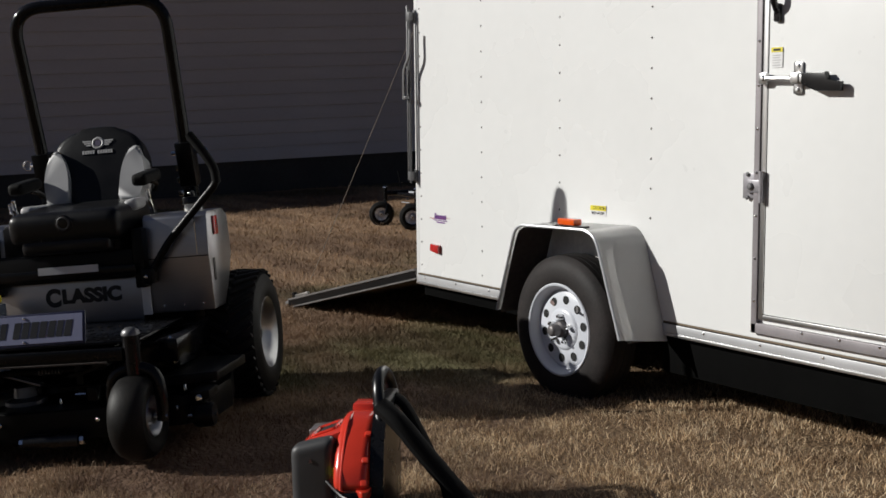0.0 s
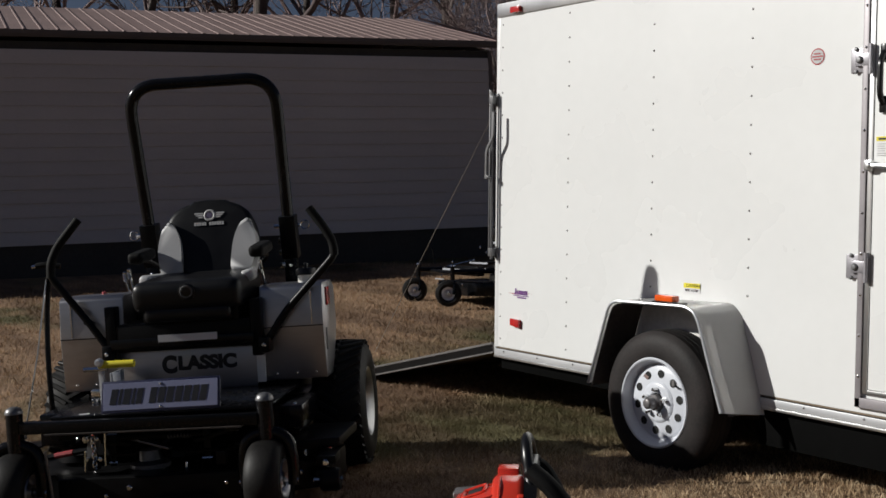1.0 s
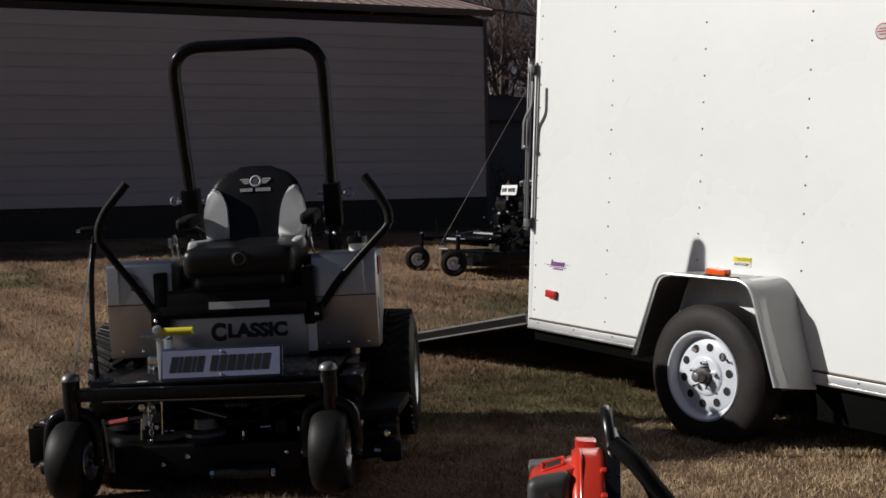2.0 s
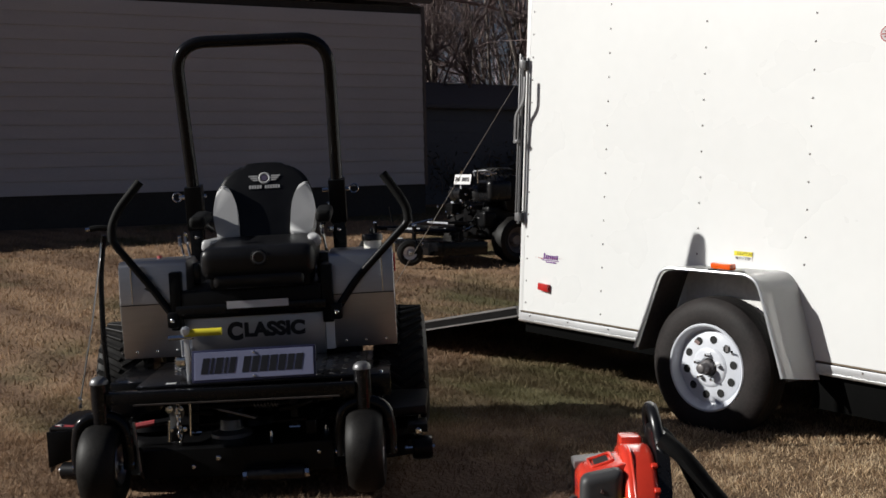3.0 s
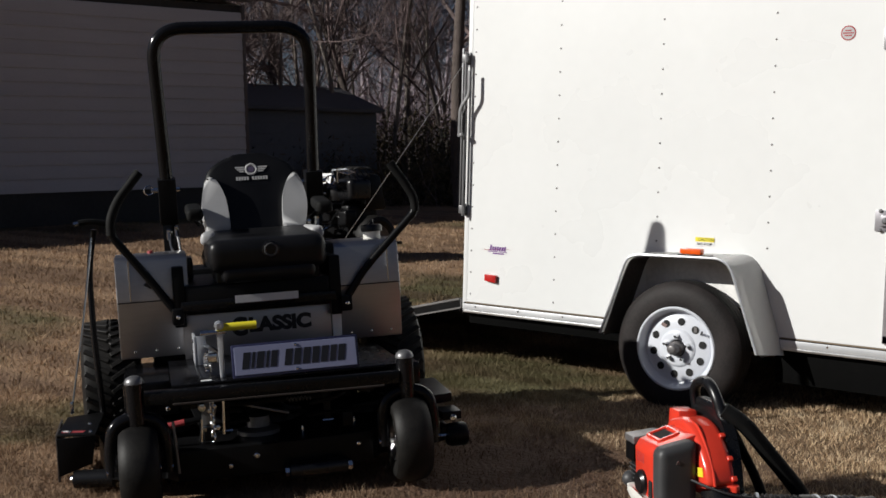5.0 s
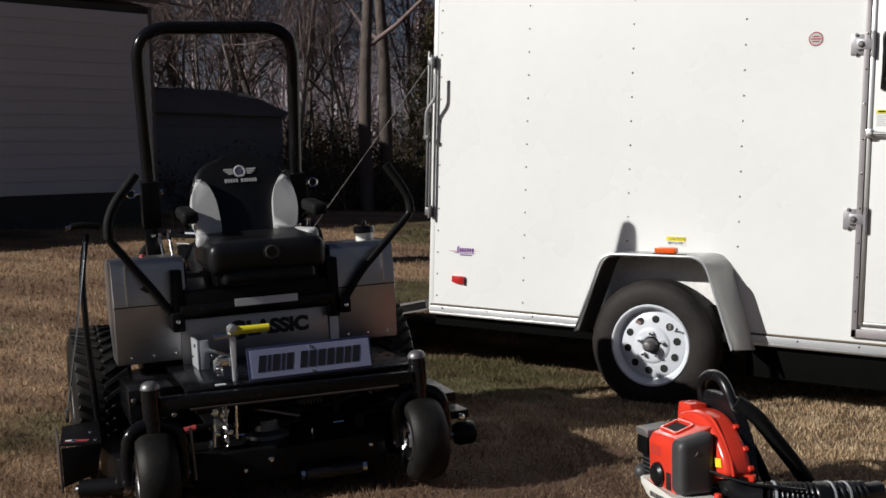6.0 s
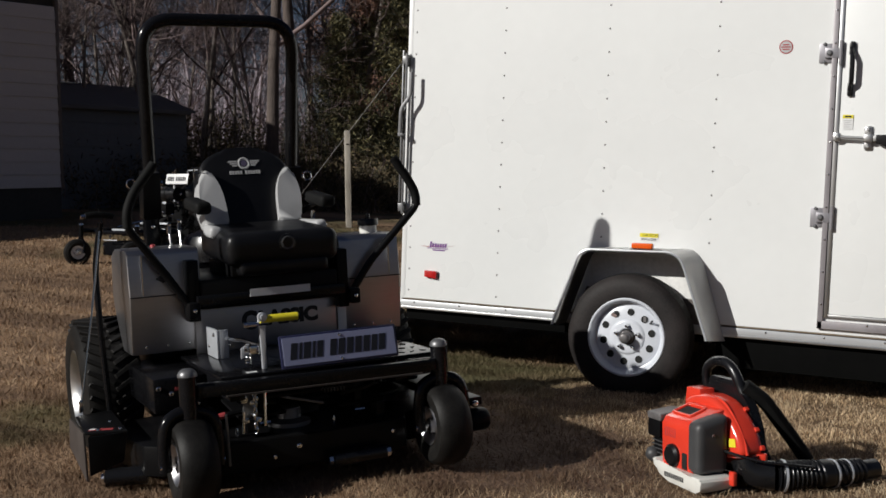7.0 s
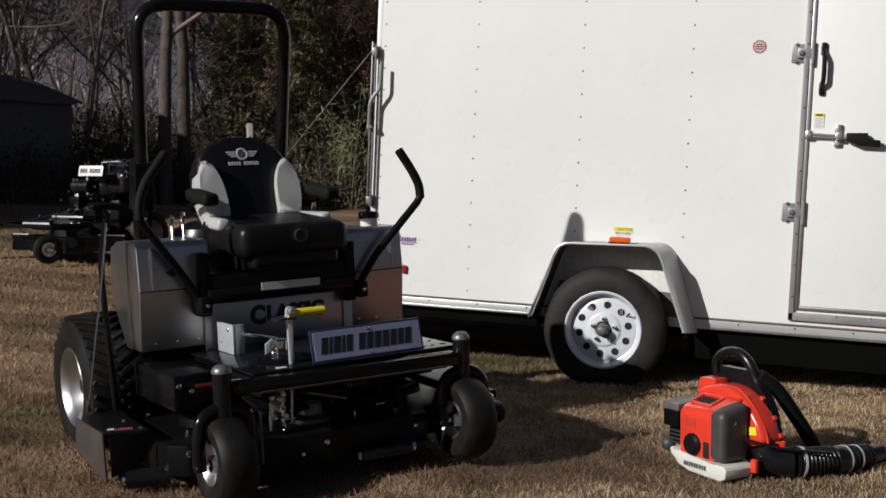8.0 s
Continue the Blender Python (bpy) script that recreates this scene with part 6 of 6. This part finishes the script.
def bare_tree_parts(seed, height, spread, trunk_r, lean=0.0, leaves=0, stems=1, wander=0.10):
    """Trunk, limbs and twigs of a leafless tree, grown by forking."""
    rng = random.Random(seed)
    trunk, limbs, leaf_at = [], [], []

    def rnd():
        return Vector((rng.uniform(-1, 1), rng.uniform(-1, 1), rng.uniform(-1, 1)))

    def grow(start, way, length, radius, depth):
        n = 5 if depth < 2 else 3
        pts, rads = [start], [radius]
        d, p = way.normalized(), start
        for i in range(n):
            d = (d + rnd() * (wander if depth == 0 else 0.22) + Vector((0, 0, 0.05 if depth else 0.02))).normalized()
            p = p + d * (length / n)
            pts.append(p)
            rads.append(max(0.0045, radius * (1 - 0.55 * (i + 1) / n)))
        (trunk if depth == 0 else limbs).append((pts, rads, 10 if depth == 0 else (6 if depth == 1 else 3)))
        if depth >= 4:
            if leaves:
                leaf_at.extend(pts[1:])
            return
        kids = {0: 8, 1: 5, 2: 4, 3: 3}[depth]
        for k in range(kids):
            t = rng.uniform(0.35 if depth == 0 else 0.25, 1.0)
            i = min(int(t * n), n - 1)
            q = pts[i].lerp(pts[i + 1], t * n - i)
            out = (rnd() * spread + d * rng.uniform(0.35, 0.9) + Vector((0, 0, 0.25))).normalized()
            grow(q, out, length * rng.uniform(0.38, 0.62), max(0.0045, rads[i] * rng.uniform(0.40, 0.65)), depth + 1)

    for s in range(stems):
        grow(Vector((rng.uniform(-0.3, 0.3) * (stems > 1), rng.uniform(-0.3, 0.3) * (stems > 1), -0.3)), Vector((lean + rng.uniform(-0.2, 0.2) * (stems > 1), rng.uniform(-0.2, 0.2) * (stems > 1), 1)), height * 0.62, trunk_r, 0)
    return trunk, limbs, leaf_at


def leaf_cloud(name, mat, places, size, per, spread, seed, thin=0.5):
    rng = np.random.default_rng(seed)
    p = np.repeat(np.array([tuple(q) for q in places]), per, 0)
    n = len(p)
    p = p + rng.normal(0, spread, (n, 3))
    a, b = rng.normal(0, 1, (n, 3)), rng.normal(0, 1, (n, 3))
    a /= np.linalg.norm(a, axis=1)[:, None]
    b = b - a * (a * b).sum(1)[:, None]
    b /= np.linalg.norm(b, axis=1)[:, None]
    s = size * rng.uniform(0.5, 1.3, (n, 1))
    v = np.stack((p - a * s, p + b * s * thin, p + a * s, p - b * s * thin), 1).reshape(-1, 3)
    me = bpy.data.meshes.new(name)
    me.from_pydata(v.tolist(), [], np.arange(n * 4).reshape(-1, 4).tolist())
    me.materials.append(mat)
    return me


def tree(kind, seed, height, spread, radius, bark, label, lean=0.0, leaves=0, stems=1, leaf_mat=None, wander=0.10):
    trunk, limbs, leaf_at = bare_tree_parts(seed, height, spread, radius, lean, leaves, stems, wander)
    t = thing(kind, pose(0, 0, -50), label, "tree", "trees at the wood's edge")
    for nm, mat, segs in (("trunk", bark, trunk), ("crown", M_TWIG, limbs)):
        ob = new(nm, limb_mesh(nm, mat, segs))
        ob.parent = t
    if leaves:
        ob = new("dead_leaves", leaf_cloud("dead_leaves", leaf_mat or M_BROWNLEAF, leaf_at, 0.045, leaves, 0.14, seed))
        ob.parent = t
    return t


def evergreen(seed, height, width):
    rng = random.Random(seed)
    t = thing("cedar_tree", pose(0, 0, -50), "dark green dense cedar with ragged outline", "tree", "trees at the wood's edge")
    segs, places = [([Vector((0, 0, -0.3)), Vector((0.05, 0, height * 0.5)), Vector((0, 0.05, height * 0.97))], [0.14, 0.09, 0.02], 8)], []
    for i in range(150):
        h = rng.uniform(0.04, 0.98)
        a, r = rng.uniform(0, 2 * math.pi), width * (1 - h) ** 0.75 * rng.uniform(0.55, 1.12)
        base = Vector((0, 0, h * height))
        tip = base + Vector((math.cos(a) * r, math.sin(a) * r, r * rng.uniform(-0.1, 0.45)))
        segs.append(([base, base.lerp(tip, 0.5) + Vector((0, 0, 0.06)), tip], [0.025, 0.015, 0.006], 3))
        for k in range(9):
            places.append(base.lerp(tip, 0.25 + 0.75 * k / 8))
    ob = new("trunk", limb_mesh("trunk", M_BARK, segs))
    ob.parent = t
    ob = new("crown", leaf_cloud("crown", M_CEDAR, places, 0.085, 20, 0.13, seed, 0.16))
    ob.parent = t
    return t


def stand(proto, spots, far_scale=1.0):
    """Sets copies of a tree round the wood: (azimuth in degrees from the walk's end, distance, scale, turn)."""
    for i, (az, d, sc, turn) in enumerate(spots):
        x, y = -2.44 + d * math.cos(radians(az)), -2.63 + d * math.sin(radians(az))
        m = pose(x, y, float(ground_height(np.array(x), np.array(y))), 0, 0, turn)
        if i == 0:
            proto.scale = (sc, sc, sc)
            proto.matrix_world = m @ Matrix.Scale(sc, 4)
        else:
            c = copy_thing(proto, m)
            c.scale = (sc, sc, sc)


oak = tree("bare_tree", 11, 13.0, 0.95, 0.20, M_BARK, "tall leafless tree with grey bark and fine twigs")
ash = tree("bare_tree", 23, 14.0, 0.75, 0.062, M_PALEBARK, "slender leafless tree with pale sunlit trunk", lean=-0.12)
sap = tree("sapling_clump", 31, 8.0, 0.8, 0.055, M_PALEBARK, "clump of thin leafless saplings", stems=3)
big = tree("bare_tree", 47, 15.0, 1.0, 0.30, M_BARK, "thick-trunked leafless tree with dark bark")
pole = tree("bare_tree", 85, 12.0, 0.95, 0.135, M_BARK, "straight tall leafless tree with brown bark", wander=0.075)
slim = tree("bare_tree", 91, 12.0, 0.7, 0.048, M_PALEBARK, "straight slender leafless tree with pale trunk", wander=0.04)
leaner = tree("leaning_tree", 97, 12.0, 0.8, 0.085, M_BARK, "slender leafless tree leaning over the shed", lean=-0.33, wander=0.05)
slanted = tree("leaning_tree", 101, 11.0, 0.8, 0.075, M_PALEBARK, "slender pale leafless tree leaning steeply", lean=0.27, wander=0.05)
red = tree("brown_leaved_tree", 59, 11.0, 0.95, 0.17, M_BARK, "tree holding dry reddish brown leaves", leaves=11)
ced = evergreen(71, 6.0, 1.9)

stand(oak, [(134.5, 27, 1.0, 0), (138.5, 33, 1.1, 80), (142.0, 36, 1.15, 200), (146.0, 34, 1.0, 40), (150.5, 38, 1.2, 260), (154.0, 36, 1.1, 20), (158.5, 40, 1.2, 170), (114.0, 36, 1.1, 70), (163.0, 38, 1.1, 250), (110.5, 44, 1.2, 10)])
stand(ash, [(128.4, 23.5, 0.9, 20), (126.3, 24, 0.85, 140), (125.6, 26, 0.9, 300), (131.5, 28, 1.0, 60), (121.0, 30, 1.0, 100), (117.5, 27, 0.85, 330), (140.0, 30, 0.95, 180)])
stand(sap, [(133.0, 23.5, 0.8, 10), (130.0, 25, 0.9, 90), (127.0, 27, 0.9, 200), (123.6, 25, 0.8, 280), (135.5, 26, 0.9, 160), (119.5, 26, 0.9, 240), (116.0, 27, 0.8, 320), (138.5, 28, 1.0, 120), (131.0, 31, 1.1, 15), (113.5, 28, 0.9, 30)])
stand(big, [(148.2, 31, 0.95, 240)])
stand(pole, [(122.68, 21.6, 1.0, 0), (121.93, 22.6, 1.05, 140), (113.0, 27.0, 0.8, 60), (132.4, 26.0, 0.9, 230)])
stand(slim, [(125.97, 25.2, 1.0, 0), (125.64, 26.7, 1.0, 120), (124.6, 25.0, 0.9, 250), (129.3, 26.0, 1.0, 40), (134.2, 25.5, 1.0, 300), (130.7, 24.8, 0.9, 190)])
stand(leaner, [(126.86, 24.2, 1.0, 30)])
stand(slanted, [(119.8, 25.1, 1.0, 30), (116.2, 26.0, 0.9, 60)])
stand(red, [(119.0, 33, 0.85, 0), (116.4, 30, 0.75, 90), (114.5, 31, 0.8, 200), (112.0, 33, 0.85, 300), (118.0, 26.5, 0.55, 250), (115.0, 26, 0.55, 20), (112.6, 25.5, 0.5, 170), (113.9, 29, 0.7, 110)])
stand(ced, [(119.6, 25, 0.66, 0), (117.6, 26, 0.88, 70), (116.2, 24.5, 0.82, 160), (114.2, 27, 1.0, 240), (112.2, 26, 0.85, 310), (110.3, 29, 1.0, 50), (152.8, 30, 0.75, 20), (146.6, 29.5, 0.72, 90), (144.0, 31, 0.7, 200)])


# ---- undergrowth along the wood's edge ----
def undergrowth():
    rng = random.Random(5)
    places, stems = [], []
    for i in range(900):
        az = rng.uniform(108, 137)
        d = rng.uniform(21.5, 29)
        x, y = -2.44 + d * math.cos(radians(az)), -2.63 + d * math.sin(radians(az))
        g = float(ground_height(np.array(x), np.array(y)))
        top = rng.uniform(0.4, 1.9) * (1.0 if d > 23.5 else 0.55)
        tip = Vector((x + rng.uniform(-0.4, 0.4), y + rng.uniform(-0.4, 0.4), g + top))
        root = Vector((x, y, g - 0.05))
        stems.append(([root, root.lerp(tip, 0.5) + Vector((rng.uniform(-0.1, 0.1), rng.uniform(-0.1, 0.1), 0.05)), tip], [0.012, 0.009, 0.005], 3))
        for k in range(7):
            places.append(root.lerp(tip, rng.uniform(0.15, 1.0)))
    ob = tagged(new("undergrowth", leaf_cloud("undergrowth", M_BRUSH, places, 0.06, 24, 0.20, 8, 0.2)), "tangled brown and dull green undergrowth at the wood's edge", "bushes", kind="stuff")
    ob = tagged(new("brush_stems", limb_mesh("brush_stems", M_TWIG, stems)), "thin dry stems in the undergrowth", "bushes", kind="stuff")


undergrowth()


def cane():
    rng = random.Random(17)
    places, stems = [], []
    for i in range(18):
        az, d = rng.gauss(114.1, 0.35), rng.uniform(21.6, 23.0)
        x, y = -2.44 + d * math.cos(radians(az)), -2.63 + d * math.sin(radians(az))
        root = Vector((x, y, float(ground_height(np.array(x), np.array(y))) - 0.05))
        tip = root + Vector((rng.uniform(-0.5, 0.5), rng.uniform(-0.5, 0.5), rng.uniform(1.0, 2.3)))
        stems.append(([root, root.lerp(tip, 0.6) + Vector((0, 0, 0.1)), tip], [0.012, 0.009, 0.004], 3))
        for k in range(8):
            places.append(root.lerp(tip, rng.uniform(0.4, 1.0)))
    tagged(new("cane_stems", limb_mesh("cane_stems", M_CANE, stems)), "thin green cane stems at the wood's edge", "bushes", kind="stuff")
    tagged(new("cane_leaves", leaf_cloud("cane_leaves", M_CANE, places, 0.13, 4, 0.12, 21, 0.07)), "narrow drooping green cane leaves", "bushes", kind="stuff")


cane()


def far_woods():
    """A distant belt of bare timber behind the wood's edge, haze painted into its colour."""
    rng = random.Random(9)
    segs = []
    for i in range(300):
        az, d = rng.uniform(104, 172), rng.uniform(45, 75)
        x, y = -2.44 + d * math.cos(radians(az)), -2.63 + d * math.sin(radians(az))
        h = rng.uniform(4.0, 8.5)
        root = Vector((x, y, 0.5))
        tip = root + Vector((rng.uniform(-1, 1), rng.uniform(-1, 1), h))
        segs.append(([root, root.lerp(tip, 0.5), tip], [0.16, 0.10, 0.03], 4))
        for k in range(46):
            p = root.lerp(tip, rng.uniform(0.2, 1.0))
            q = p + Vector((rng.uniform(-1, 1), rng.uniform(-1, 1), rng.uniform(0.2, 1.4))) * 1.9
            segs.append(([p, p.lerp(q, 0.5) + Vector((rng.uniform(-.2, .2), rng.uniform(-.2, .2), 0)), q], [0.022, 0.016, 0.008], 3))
    tagged(new("far_woods", limb_mesh("far_woods", M_HAZE, segs)), "distant belt of leafless woods, tinted pale violet for haze", "woods", kind="stuff")


far_woods()
